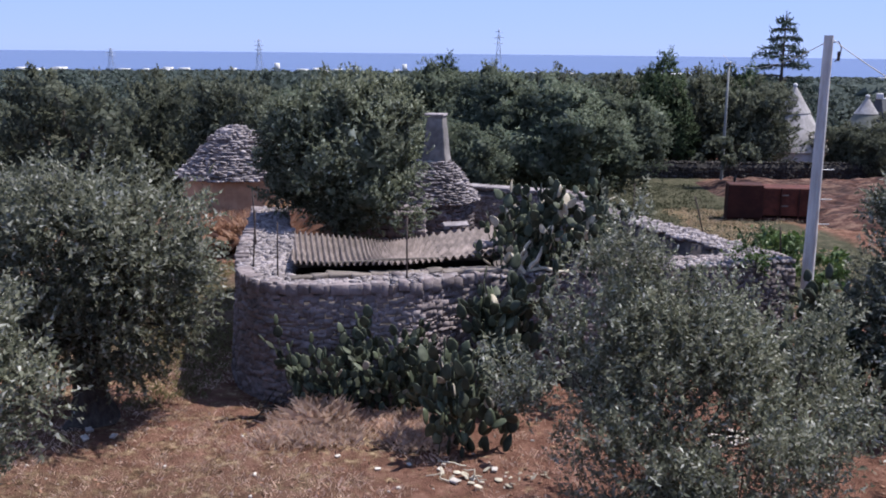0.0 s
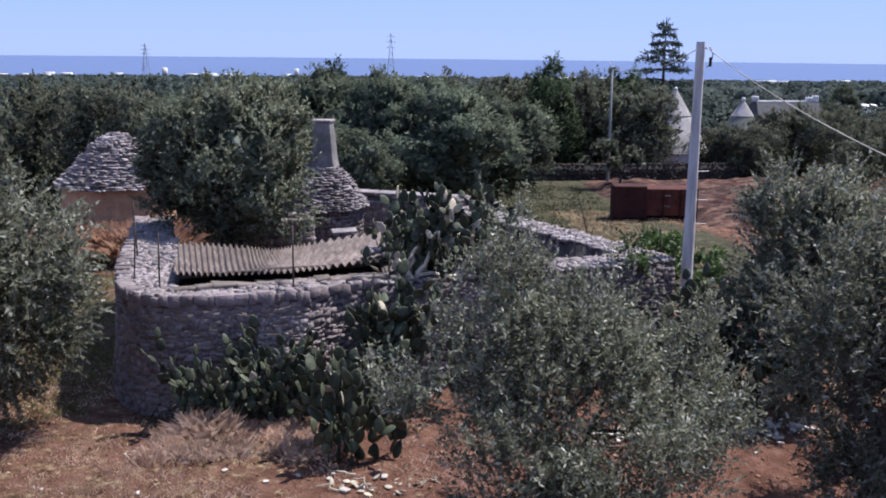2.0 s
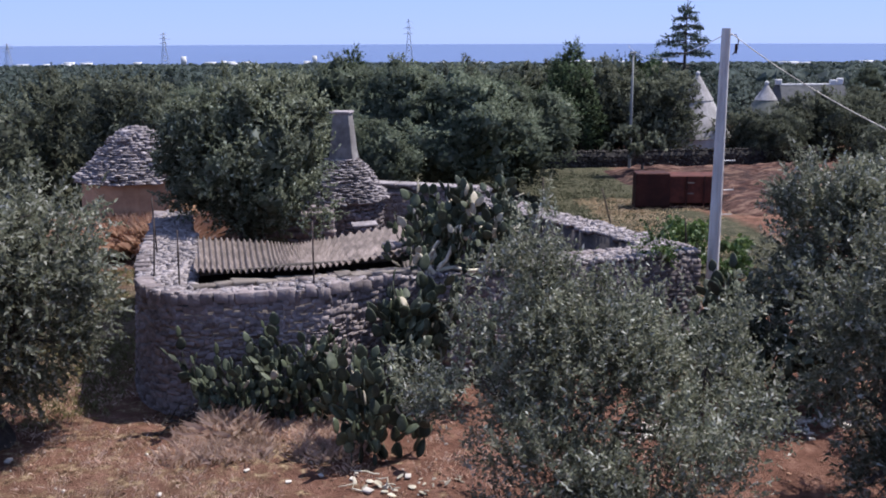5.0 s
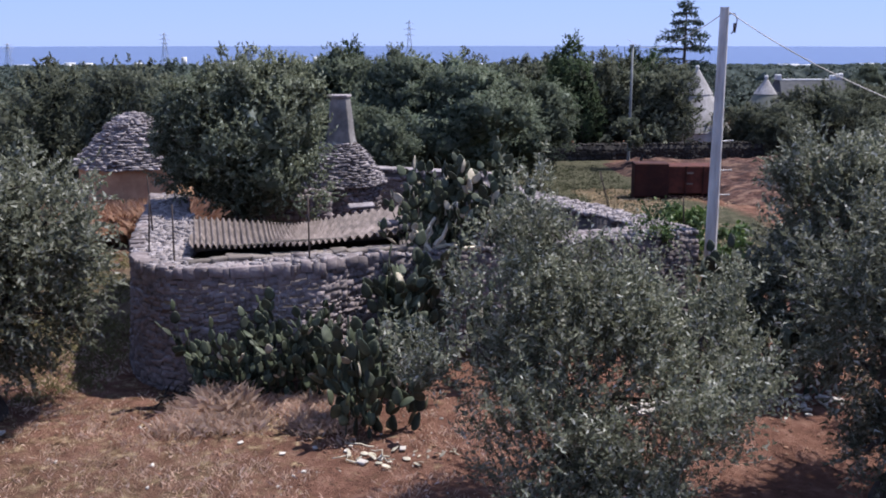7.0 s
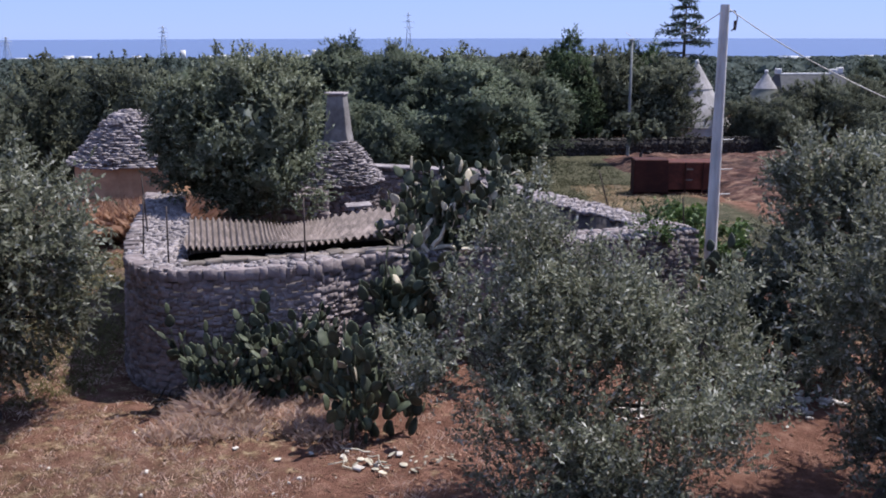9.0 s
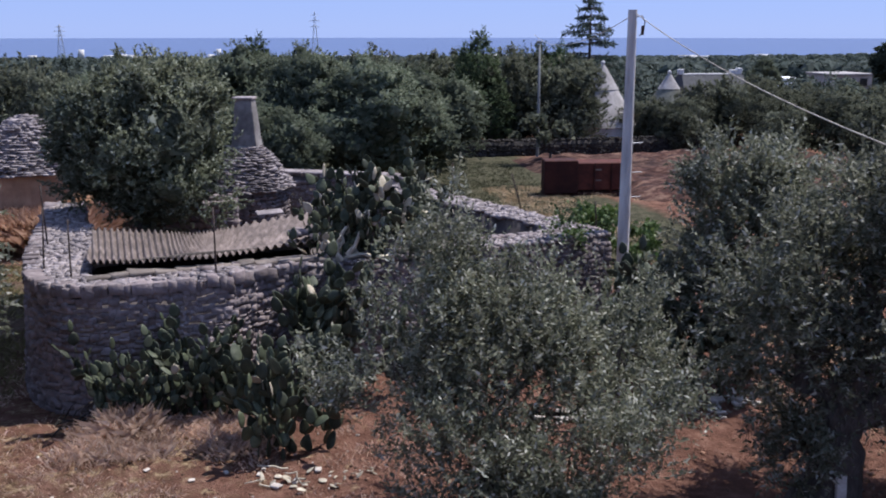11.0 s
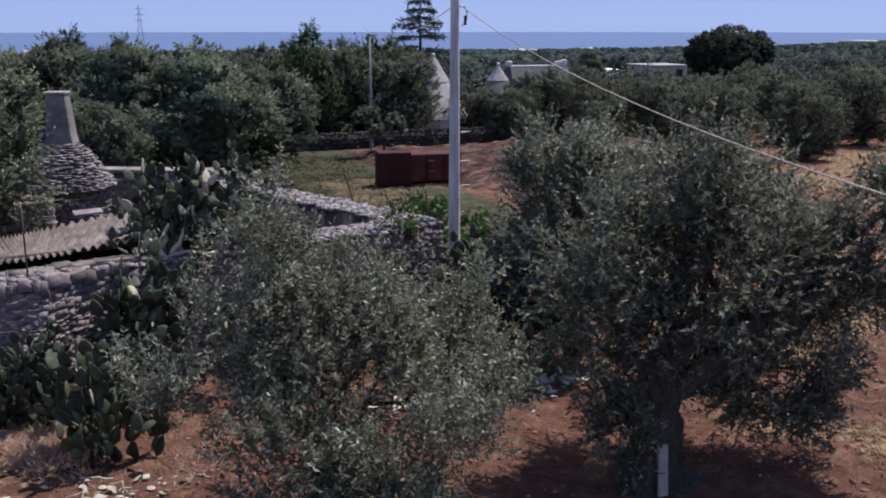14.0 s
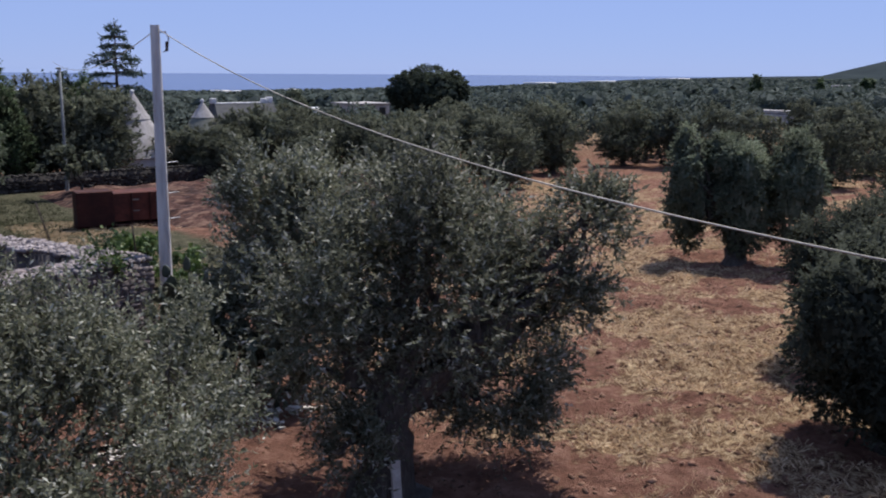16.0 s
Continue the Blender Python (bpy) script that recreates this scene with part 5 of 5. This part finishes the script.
# grove past the nearer rows as one cover: each crown of a few upright rounded masses
g = np.random.default_rng(80)
bv_, bd_ = [], []
for x, y, s in beyond:
    z0 = float(ground_z(x, y))
    for _ in range(4):
        cx, cy, ra, rh = x + g.normal(0, 0.9) * s, y + g.normal(0, 0.9) * s, s * g.uniform(1.1, 1.6), s * g.uniform(1.6, 2.1)
        d = g.normal(0, 1, (95, 3))
        d[:, 2] = np.abs(d[:, 2]) * 1.1 - 0.5
        d /= np.linalg.norm(d, axis=1)[:, None]
        c = np.array([cx, cy, z0 + rh * 1.02]) + d * np.array([ra, ra, rh]) * g.uniform(0.86, 1.06, (95, 1))
        a1 = np.cross(d, g.normal(0, 1, d.shape))
        a1 /= np.linalg.norm(a1, axis=1)[:, None]
        a2 = np.cross(d, a1) + d * g.normal(0, 0.5, (95, 1))
        w = s * 0.24 * g.uniform(0.7, 1.3, (95, 1))
        bv_.append(np.stack([c - a1 * w, c + a1 * w, c + a2 * w * 1.5], 1).reshape(-1, 3))
        bd_.append(d)
v = np.concatenate(bv_)
tagged(part("grove_beyond", foliage("grove_beyond", v, np.arange(len(v)).reshape(-1, 3), np.concatenate(bd_), 1, 0.8), HAZYLEAF), "rows of grey-green olive trees filling the plain", "olive grove", kind="stuff")

# far woods as one cover
g = np.random.default_rng(81)
far_n = 3600
az, r = np.radians(g.uniform(-42, 75, far_n)), 170 + 1150 * g.uniform(0, 1, far_n) ** 1.5
fx, fy = r * np.sin(az), r * np.cos(az)
fz = ground_z(fx, fy)
per = 34
d = g.normal(0, 1, (far_n, per, 3))
d /= np.linalg.norm(d, axis=2, keepdims=True)
size = g.uniform(1.4, 2.5, (far_n, 1, 1))
c = np.stack([fx, fy, fz], 1)[:, None] + d * size * np.array([1.15, 1.15, 0.7]) + np.array([0, 0, 1]) * size * 0.62
a1 = np.cross(d, g.normal(0, 1, d.shape))
a1 /= np.linalg.norm(a1, axis=2, keepdims=True)
a2 = np.cross(d, a1)
w = size * 0.47
v = np.stack([c - a1 * w * 1.2, c + a1 * w * 1.2, c + a2 * w * 1.6], 2).reshape(-1, 3)
tagged(part("far_woods", foliage("far_woods", v, np.arange(len(v)).reshape(-1, 3), d.reshape(-1, 3), 1, 0.8), HAZYLEAF), "dark olive woods covering the plain towards the sea", "woods", kind="stuff")

# conifer beside the farmstead
con = thing("conifer_tree", (23.7, 69.1, 0), "tall dark conifer with tiered drooping branches", "conifer")
g = np.random.default_rng(82)
bag, pts, outs = Bag(), [], []
bag.add(*tube([(0, 0, -0.1), (0, 0, 4), (0.02, 0, 9.1)], [0.2, 0.13, 0.02], 8))
z = 2.2
while z < 8.8:
    rr = 3.7 * (1 - (z - 2.2) / 6.9) ** 0.8 + 0.1
    a0 = g.uniform(0, 6)
    for b in range(7):
        a = a0 + b * 0.898 + g.normal(0, 0.15)
        L = rr * g.uniform(0.72, 1.1)
        root_ = np.array([0, 0, z + g.normal(0, 0.13)])
        way = np.array([math.cos(a), math.sin(a), 0])
        line = [root_ + way * L * s + np.array([0, 0, L * (0.16 * s - 0.30 * s * s + 0.12 * s ** 4)]) for s in np.linspace(0, 1, 6)]
        bag.add(*tube(line, np.linspace(0.04, 0.008, 6), 4))
        for _ in range(int(5 + 15 * L)):
            s = 0.18 + 0.82 * g.uniform() ** 0.8
            q = root_ + way * L * s + np.array([0, 0, L * (0.16 * s - 0.30 * s * s + 0.12 * s ** 4) - 0.03])
            side = np.array([-way[1], way[0], 0]) * g.normal(0, 0.12 * L * (1.1 - s * 0.8))
            pts.append(q + side + np.array([0, 0, g.normal(0, 0.03) - 0.25 * abs(side).sum()]))
            outs.append(way * 0.8 + side * 0.8 + np.array([0, 0, -0.15]))
    z += 1.12 - 0.075 * z
for s in np.linspace(8.2, 9.1, 14):
    pts.append(np.array([0, 0, s]))
    outs.append(np.array([g.normal(0, 0.4), g.normal(0, 0.4), 0.7]))
part("trunk", bag.mesh("trunk"), BARK, con)
v, q = leaves(np.array(pts), np.array(outs), 0.14, 6, g, 0.24, 0.35, lift=0.0, run=1.9)
part("crown", np_mesh("crown", v, q), CONIFER, con)

# umbrella pine and smaller round tree
pine = make_tree("umbrella_pine", (60.1, 83.1, 0), billows([(0, 0, 3.6, 3.7, 3.4, 2.6), (-2.0, 0.5, 3.8, 2.2, 2.2, 1.9), (2.0, -0.5, 3.8, 2.2, 2.2, 1.9), (0, 0, 2.4, 3.0, 2.9, 1.9)], 7, 83, 0.25), 83, "very large dark round pine tree in the grove", "pine tree", n=6500, per=7, leaf=0.16, trunk_r=0.4, fork=1.6, mat=PINELEAF, gap=0.0, wide=0.42, rough=0.05, soft=0.85, loose=0.05, clump=5, hollow=0.88, lift=0.0, full=0.93, tri=True)
for x, y, s in ((57.0, 106.0, 0.8), (50.5, 79, 0.5)):
    plant(ROUND, x, y, s)
for x, y, s in ((52.2, 91.0, 0.34), (54.6, 89.6, 0.4), (56.8, 88.2, 0.36), (58.6, 87.2, 0.4), (55.5, 92.0, 0.36)):
    plant(KINDS[PLANT.integers(3)], x, y, s)
for x, y in ((181, 130), (211, 134), (224, 130), (227, 130)):
    cy = make_tree("cypress_tree", (x, y, float(ground_z(x, y))), [(0, 0, 2.8, 0.6, 0.6, 2.8)], 84 + x, "slender dark cypress on the plain", "cypress", n=160, per=5, leaf=0.5, trunk_r=0.2, fork=1.0, mat=DARKLEAF, wide=0.45, soft=0.6, twigs=3)

# fig by the lamp post, bush by the pole, weeds
make_tree("fig_tree", (14.9, 49.0, 0), [(-0.9, 0, 1.6, 0.7, 0.7, 0.6), (0.7, 0, 1.7, 0.8, 0.7, 0.7), (0, 0, 2.0, 0.7, 0.6, 0.5)], 90, "small fig tree with bright leaves by the lamp post", "fig tree", n=110, per=6, leaf=0.22, trunk_r=0.09, fork=0.6, mat=OLIVE_FAR, wide=0.4, twigs=8)
for x, y, s, sd in ((9.9, 28.0, 1.35, 91), (11.4, 30.0, 1.2, 92), (6.2, 32.0, 1.3, 93), (8.3, 27.0, 0.9, 94)):
    make_tree("shrub", (x, y, 0), [(0, 0, 0.6 * s, 0.9 * s, 0.7 * s, 0.6 * s), (0.7 * s, 0, 0.5 * s, 0.7 * s, 0.6 * s, 0.5 * s), (-0.7 * s, 0, 0.5 * s, 0.6 * s, 0.6 * s, 0.5 * s)], sd, "low bright green shrub outside the wall", "shrub", n=420, per=8, leaf=0.13, trunk_r=0.04, fork=0.25, mat=BUSHLEAF, wide=0.35, twigs=9)
make_tree("shrub", (7.3, 21.6, 2.2), [(0, 0, 0.25, 0.28, 0.26, 0.26)], 95, "small yellow-green plant growing on the wall top", "shrub", n=90, per=7, leaf=0.08, trunk_r=0.02, fork=0.1, mat=BUSHLEAF, wide=0.4, twigs=5)
make_tree("shrub", (9.6, 16.0, 0), [(0, 0, 0.6, 0.45, 0.4, 0.6), (-0.2, 0, 0.3, 0.4, 0.35, 0.35)], 96, "small olive shoot bush at the path's edge", "shrub", n=260, per=9, leaf=0.07, trunk_r=0.03, fork=0.3, twigs=9)
make_tree("shrub", (3.1, 12.2, 0), [(0, 0, 0.4, 0.5, 0.4, 0.45)], 97, "small olive sucker bush on the red soil", "shrub", n=200, per=9, leaf=0.07, trunk_r=0.03, fork=0.2, twigs=7)

# ---- prickly pears ----
def feet(g, n, x0, x1, y0, y1, z=0.0):
    return [(g.uniform(x0, x1), g.uniform(y0, y1), z) for _ in range(n)]


g = np.random.default_rng(101)
cactus((-0.95, 18.5, 0), feet(g, 16, -1.25, 1.1, -0.3, 0.25), 8, 298, 109, "dense dark prickly pear thicket against the stone wall", size=0.23)
cactus((-0.75, 18.35, 0), feet(g, 14, -1.2, 1.0, -0.25, 0.3), 8, 296, 114, "prickly pear thicket with a few pale pads before the wall", pale=0.05, size=0.25)
cactus((2.4, 20.7, 2.2), feet(g, 9, -0.3, 0.4, -0.2, 0.2), 7, 240, 115, "dark prickly pear with bleached pads on the wall top", pale=0.14, size=0.27)
cactus((1.95, 19.4, 0), feet(g, 8, -0.4, 0.5, -0.2, 0.2), 9, 220, 110, "tall dark prickly pear leaning on the wall bend", size=0.34)
cactus((2.95, 21.9, 0), feet(g, 9, -0.45, 0.4, -0.4, 0.4), 12, 280, 112, "tall dark prickly pear inside the enclosure", pale=0.08, size=0.37)
cactus((3.1, 20.95, 2.2), feet(g, 7, -0.4, 0.7, -0.2, 0.2), 8, 200, 113, "prickly pear growing high above the wall top", pale=0.12, size=0.28)
cactus((1.25, 17.1, 0), feet(g, 26, -0.7, 0.8, -1.0, 1.1), 6, 295, 103, "tall prickly pear thicket with pale rimmed pads", size=0.31)
cactus((2.3, 18.9, 0), feet(g, 20, -0.9, 1.0, -0.3, 0.35, 0.3), 9, 290, 104, "dense prickly pear climbing the wall face", size=0.32)
cactus((3.05, 20.5, 2.2), feet(g, 24, -1.4, 1.3, -0.4, 0.6), 5, 295, 105, "prickly pear on the wall top with bleached dead stems", pale=0.15, size=0.24, woody=[((-0.8, -0.3, 0), (-0.6, -0.3, 0.75), 0.06), ((-0.7, -0.35, 0.1), (-1.05, -0.3, 0.55), 0.05), ((-0.6, -0.35, 0.2), (-0.35, -0.35, 0.65), 0.05), ((0.3, -0.1, 0), (0.5, 0, 0.6), 0.06), ((-0.9, -0.2, 0.05), (0.3, -0.3, 0.15), 0.05), ((-0.85, -0.35, 0.3), (-0.7, -0.4, 0.6), 0.045)])
for cx, cy, sd, lv, sz in ((8.5, 20.4, 106, 7, 0.33), (7.6, 19.3, 107, 8, 0.33), (8.6, 18.2, 108, 5, 0.32)):
    cactus((cx, cy, 0), feet(g, 20, -0.8, 0.8, -0.7, 0.7), lv, 295, sd, "tall dark prickly pear thicket at the enclosure corner", size=sz)

debris = thing("cactus_debris", (0, 0, 0), "dried bleached prickly pear pads and stems lying on the soil", "plant debris")
for _ in range(26):
    x, y = 1.0 + g.normal(0, 0.35) + 1.1 * g.uniform() ** 2, 15.6 + g.normal(0, 0.22)
    ob = new("dry_pad", PADPALE_MESH)
    ob.parent = debris
    s_ = g.uniform(0.09, 0.2)
    ob.matrix_local = Matrix.Translation((x, y, float(ground_z(x, y)) + 0.03)) @ pose(0, 0, 0, 80 + g.normal(0, 14), g.normal(0, 14), g.uniform(0, 360)) @ Matrix.Diagonal((s_ * g.uniform(0.6, 1.1), s_ * 0.8, s_, 1))
for _ in range(4):
    x, y, a = 1.1 + g.normal(0, 0.4), 15.55 + g.normal(0, 0.15), g.uniform(0, 6.28)
    bag, z0 = Bag(), float(ground_z(x, y)) + 0.04
    bag.add(*tube(bend((x, y, z0), (x + 0.5 * math.cos(a), y + 0.2 * math.sin(a), z0 + 0.06), 6, 0.15, g), np.linspace(0.018, 0.008, 6), 6, 0.12, _))
    part("dry_stem", smooth(bag.mesh("dry_stem")), PADPALE, debris)

brush = thing("dead_branches", (-2.2, 18.3, 0), "dark dead branches lying at the foot of the wall", "branches")
for _ in range(16):
    x, y, a = g.normal(0, 0.4), g.normal(0, 0.22), g.normal(0.9, 0.35)
    bag, z0, ln = Bag(), float(ground_z(x - 2.2, y + 18.3)) + 0.03, g.uniform(0.35, 0.8)
    bag.add(*tube(bend((x, y, z0), (x + ln * math.cos(a), y + ln * 0.4 * math.sin(a), z0 + g.uniform(0.1, 0.4)), 7, 0.18, g), np.linspace(0.022, 0.006, 7), 5, 0.1, _))
    part("branch", smooth(bag.mesh("branch")), BARK, brush)

# ---- ground cover ----
def scatter(n, x0, x1, y0, y1, keep, g):
    p = np.c_[g.uniform(x0, x1, n), g.uniform(y0, y1, n)]
    k = np.array([keep(a, b) for a, b in p])
    p = p[k]
    return np.c_[p, ground_z(p[:, 0], p[:, 1])]


def patchy(lo):
    return lambda a, b: noise.noise(Vector((a * 0.55, b * 0.55, 0))) + 0.5 * noise.noise(Vector((a * 1.7, b * 1.7, 3))) > lo


g = np.random.default_rng(111)
sp = scatter(26000, 10.0, 34, 8, 42, lambda a, b: straw_at(a, b) > g.uniform(0.15, 0.95), g)
v, q = grass_bag(sp, 0.13, g, 7, 0.10, 0.004)
tagged(part("dry_field_grass", np_mesh("dry_field_grass", v, q), STRAW), "cut dry straw lying in patches on red soil", "grass", kind="stuff")
sp = scatter(3600, -9, 3.2, 12.3, 22, lambda a, b: not (b > 18.7 and a > -3.3) and patchy(-0.1)(a, b), g)
v, q = grass_bag(sp, 0.10, g, 7, 0.09, 0.0035)
tagged(part("dry_yard_grass", np_mesh("dry_yard_grass", v, q), PALEGRASS), "sparse dry brown grass before the stone wall", "grass", kind="stuff")
sp = scatter(820, -2.4, 0.8, 16.7, 18.1, lambda a, b: patchy(-0.15)(a * 2, b * 2), g)
v, q = grass_bag(sp, 0.26, g, 7, 0.13, 0.0022)
tagged(part("tall_dry_grass", np_mesh("tall_dry_grass", v, q), PALEGRASS), "tall dry straw tufts below the prickly pears", "grass", kind="stuff")
sp = scatter(70, -1.8, -1.2, 17.6, 18.1, lambda a, b: True, g)
v, q = grass_bag(sp, 0.5, g, 9, 0.1, 0.002)
tagged(part("dry_grass_tuft", np_mesh("dry_grass_tuft", v, q), PALEGRASS), "tall dry grass tuft before the prickly pears", "grass", kind="stuff")
sp = scatter(2600, -9, -3.9, 18.5, 32, lambda a, b: patchy(-0.1)(a, b), g)
v, q = grass_bag(sp, 0.16, g, 6, 0.1, 0.01)
tagged(part("fading_weeds", np_mesh("fading_weeds", v, q), HERB), "fading green weeds along the wall's shady side", "grass", kind="stuff")
sp = scatter(1500, -8.6, -4.8, 32.4, 34.2, lambda a, b: True, g)
v, q = grass_bag(sp, 1.25, g, 14, 0.16, 0.007)
tagged(part("rusty_grass", np_mesh("rusty_grass", v, q), ORANGE), "tall rust-coloured dry grass before the stone hut", "grass", kind="stuff")
sp = scatter(3000, 4, 13, 31, 50, lambda a, b: green_at(a, b) > 0.3, g)
v, q = grass_bag(sp, 0.12, g, 5, 0.15, 0.012)
tagged(part("garden_grass", np_mesh("garden_grass", v, q), GREENHERB), "short yellow-green grass on the garden plot", "grass", kind="stuff")

# earth clods
bag = Bag()
for _ in range(7600):
    if _ < 5600:
        x, y = 9.6 + 18 * g.uniform() ** 1.3, g.uniform(8.5, 30)
        s = 0.02 + 0.06 * g.uniform() ** 2.5
    else:
        x, y = g.uniform(-9, 9.6), g.uniform(12.0, 17.5)
        s = 0.012 + 0.035 * g.uniform() ** 2
    add_stone(bag, (x, y, float(ground_z(x, y)) - s * 0.05), (s * 1.5, s * 1.2, s * 0.8), g.uniform(0, 6), (g.normal(0, 0.4), g.normal(0, 0.4)), g, True)
tagged(part("earth_clods", bag.mesh("earth_clods"), CLOD), "dry brown earth clods strewn over the soil", "clods", kind="stuff")

# pebbles and heaps
bag = Bag()
for _ in range(150):
    x, y = g.uniform(-8, 7), g.uniform(12.3, 17.5)
    s = 0.015 + 0.04 * g.uniform() ** 2
    add_stone(bag, (x, y, float(ground_z(x, y)) + s * 0.25), (s * 1.4, s, s * 0.8), g.uniform(0, 6), (g.normal(0, 0.3), g.normal(0, 0.3)), g)
tagged(part("pebbles", bag.mesh("pebbles"), BLEACHED), "small pale limestone pebbles scattered on the soil", "pebbles", kind="stuff")
for x, y, s in ((-5.45, 16.9, 0.22), (-5.0, 17.05, 0.2), (-5.5, 17.25, 0.24), (0.2, 16.1, 0.13), (0.95, 15.45, 0.22), (1.25, 15.6, 0.16), (-0.3, 15.9, 0.12), (1.6, 15.9, 0.18), (-1.0, 16.3, 0.12), (0.7, 15.9, 0.12)):
    ob = stone_piece(None, (x, y, float(ground_z(x, y)) + s * 0.22), (s * 0.75, s * 0.5, s * 0.2), g.uniform(0, 6), g, PALE_MESHES[int(s * 997) % 14], "field_stone")
    tagged(ob, "pale limestone field stone lying on the ground", "stone", "field stones")
heap = tagged(new("stone_heap"), "line of pale loose stones edging the red path", "stones")
for _ in range(250):
    u = g.uniform(0, 1)
    x, y = 5.6 + 4.2 * u + g.normal(0, 0.1), 17.2 + 0.25 * math.sin(u * 5) + g.normal(0, 0.2) + 0.4 * (u > 0.75)
    s = 0.03 + 0.07 * g.uniform() ** 2
    stone_piece(heap, (x, y, float(ground_z(x, y)) + s * 0.3 + g.uniform(0, 0.05)), (s * 1.5, s, s * 0.55), g.uniform(0, 6), g, PALE_MESHES[int(s * 997) % 14])
board = part("pale_board", box_bm(0.17, 0.05, 0.75, 0.01, (0, 0, 0.37)), PALEBARK)
board.matrix_basis = pose(8.46, 12.78, 0.02, -9, 4, 8)
tagged(board, "pale weathered board leaning on the olive trunk", "board")

# ---- far buildings, van, pylons ----
wh = thing("white_house", (61.0, 97.4, 0), "low flat-roofed white house among the olives", "house")
part("wall", box_bm(4.6, 5, 2.0, 0.03, (0, 0, 1.0)), PALECONE, wh)
part("roof_edge", box_bm(4.8, 5.3, 0.2, 0.03, (0, 0, 2.1)), PALECONE, wh)
for xx in (-1.5, -0.3, 1.3):
    part("window", box_bm(0.8, 0.06, 0.8, 0.01, (xx, -2.52, 1.3)), GLASSDARK, wh)
van = thing("van", (69.2, 123.0, float(ground_z(69.2, 123.0))), "white van parked among the olives", "van")
part("body", box_bm(2.4, 1.8, 1.5, 0.2, (0, 0, 1.15)), WHITEPAINT, van)
part("windscreen", box_bm(0.06, 1.4, 0.6, 0.02, (1.19, 0, 1.5)), GLASSDARK, van)
part("side_window", box_bm(0.9, 0.06, 0.5, 0.02, (0.5, -0.9, 1.5)), GLASSDARK, van)
for xx in (-0.75, 0.75):
    bm = cone_bm(0.3, 0.3, 0.2, 16)
    bmesh.ops.rotate(bm, cent=(0, 0, 0), matrix=Euler((math.pi / 2, 0, 0)).to_matrix(), verts=bm.verts)
    bmesh.ops.translate(bm, vec=(xx, -0.8, 0.3), verts=bm.verts)
    part("wheel", bm, DARKMETAL, van)
for x, y, w, h in ((106.0, 72.6, 4.2, 1.2), (295, 178, 8, 2.5), (330, 190, 7, 2.5)):
    b = thing("far_farm", (x, y, float(ground_z(x, y))), "small pale farm building on the plain", "house")
    part("wall", box_bm(w, 6, h, 0.1, (0, 0, h / 2)), PALECONE, b)
    part("parapet", box_bm(w * 0.4, 5, 0.5, 0.1, (-w * 0.25, 0, h + 0.25)), PALECONE, b)
bag = Bag()
cube = bm_arrays(box_bm(1, 1, 1, 0))
for _ in range(16):
    a = math.radians(g.uniform(-28, 60))
    rc = float(coast(math.degrees(a))) * g.uniform(0.6, 0.99)
    rc = min(rc, 2600)
    x, y = rc * math.sin(a), rc * math.cos(a)
    bag.add(cube[0] * np.array([g.uniform(5, 20), g.uniform(6, 12), g.uniform(2, 4)]) + np.array([x, y, float(ground_z(x, y)) + 1.8]), cube[1])
for az_, r_, w_ in ((46, 1500, 70), (42.5, 1400, 45), (50, 1600, 60), (12.5, 1150, 45)):
    x, y = r_ * math.sin(math.radians(az_)), r_ * math.cos(math.radians(az_))
    bag.add(cube[0] * np.array([w_, 20, 2.5]) + np.array([x, y, float(ground_z(x, y)) + 2.5]), cube[1])
for _ in range(20):
    a, r_ = math.radians(g.uniform(-27, -1)), g.uniform(1335, 1440)
    x, y = r_ * math.sin(a), r_ * math.cos(a)
    h_ = g.uniform(3, 5.5) if _ % 11 else 12
    bag.add(cube[0] * np.array([g.uniform(5, 16) if _ % 11 else 6, 10, h_]) + np.array([x, y, float(ground_z(x, y)) + h_ / 2]), cube[1])
tagged(part("coastal_town", bag.mesh("coastal_town"), WHITEWASH), "scattered white buildings and greenhouses near the coast", "town", kind="stuff")


def pylon(x, y, top):
    z0 = float(ground_z(x, y))
    h = top - z0
    p = thing("power_pylon", (x, y, z0), "grey steel lattice power pylon on the plain", "pylon")
    bag = Bag()
    r = 0.22
    lv = np.linspace(0, 1, 9)
    wid = np.interp(lv, [0, 0.65, 1], [3.6, 1.2, 0.25])
    for sx, sy in ((1, 1), (1, -1), (-1, 1), (-1, -1)):
        bag.add(*tube([(sx * w, sy * w, h * s_) for s_, w in zip(lv, wid)], np.full(9, r * 0.75), 4))
    for k_ in range(8):
        a, b, za, zb = wid[k_], wid[k_ + 1], h * lv[k_], h * lv[k_ + 1]
        for sy in (-1, 1):
            bag.add(*tube([(-a, sy * a, za), (b, sy * b, zb)], [0.085, 0.085], 4))
            bag.add(*tube([(a, sy * a, za), (-b, sy * b, zb)], [0.085, 0.085], 4))
    part("lattice", bag.mesh("lattice"), PYLON, p)
    for zz, L in ((0.68, 4.2), (0.80, 5.0), (0.92, 3.6)):
        arm = Bag()
        arm.add(*tube([(-L, 0, h * zz), (0, 0, h * zz + 0.9), (L, 0, h * zz)], [0.15, 0.3, 0.15], 4))
        part("cross_arm", arm.mesh("cross_arm"), PYLON, p)


pylon(46.1, 900, 22.5)
pylon(-171, 897, 11.2)
pylon(-300, 880, 2)
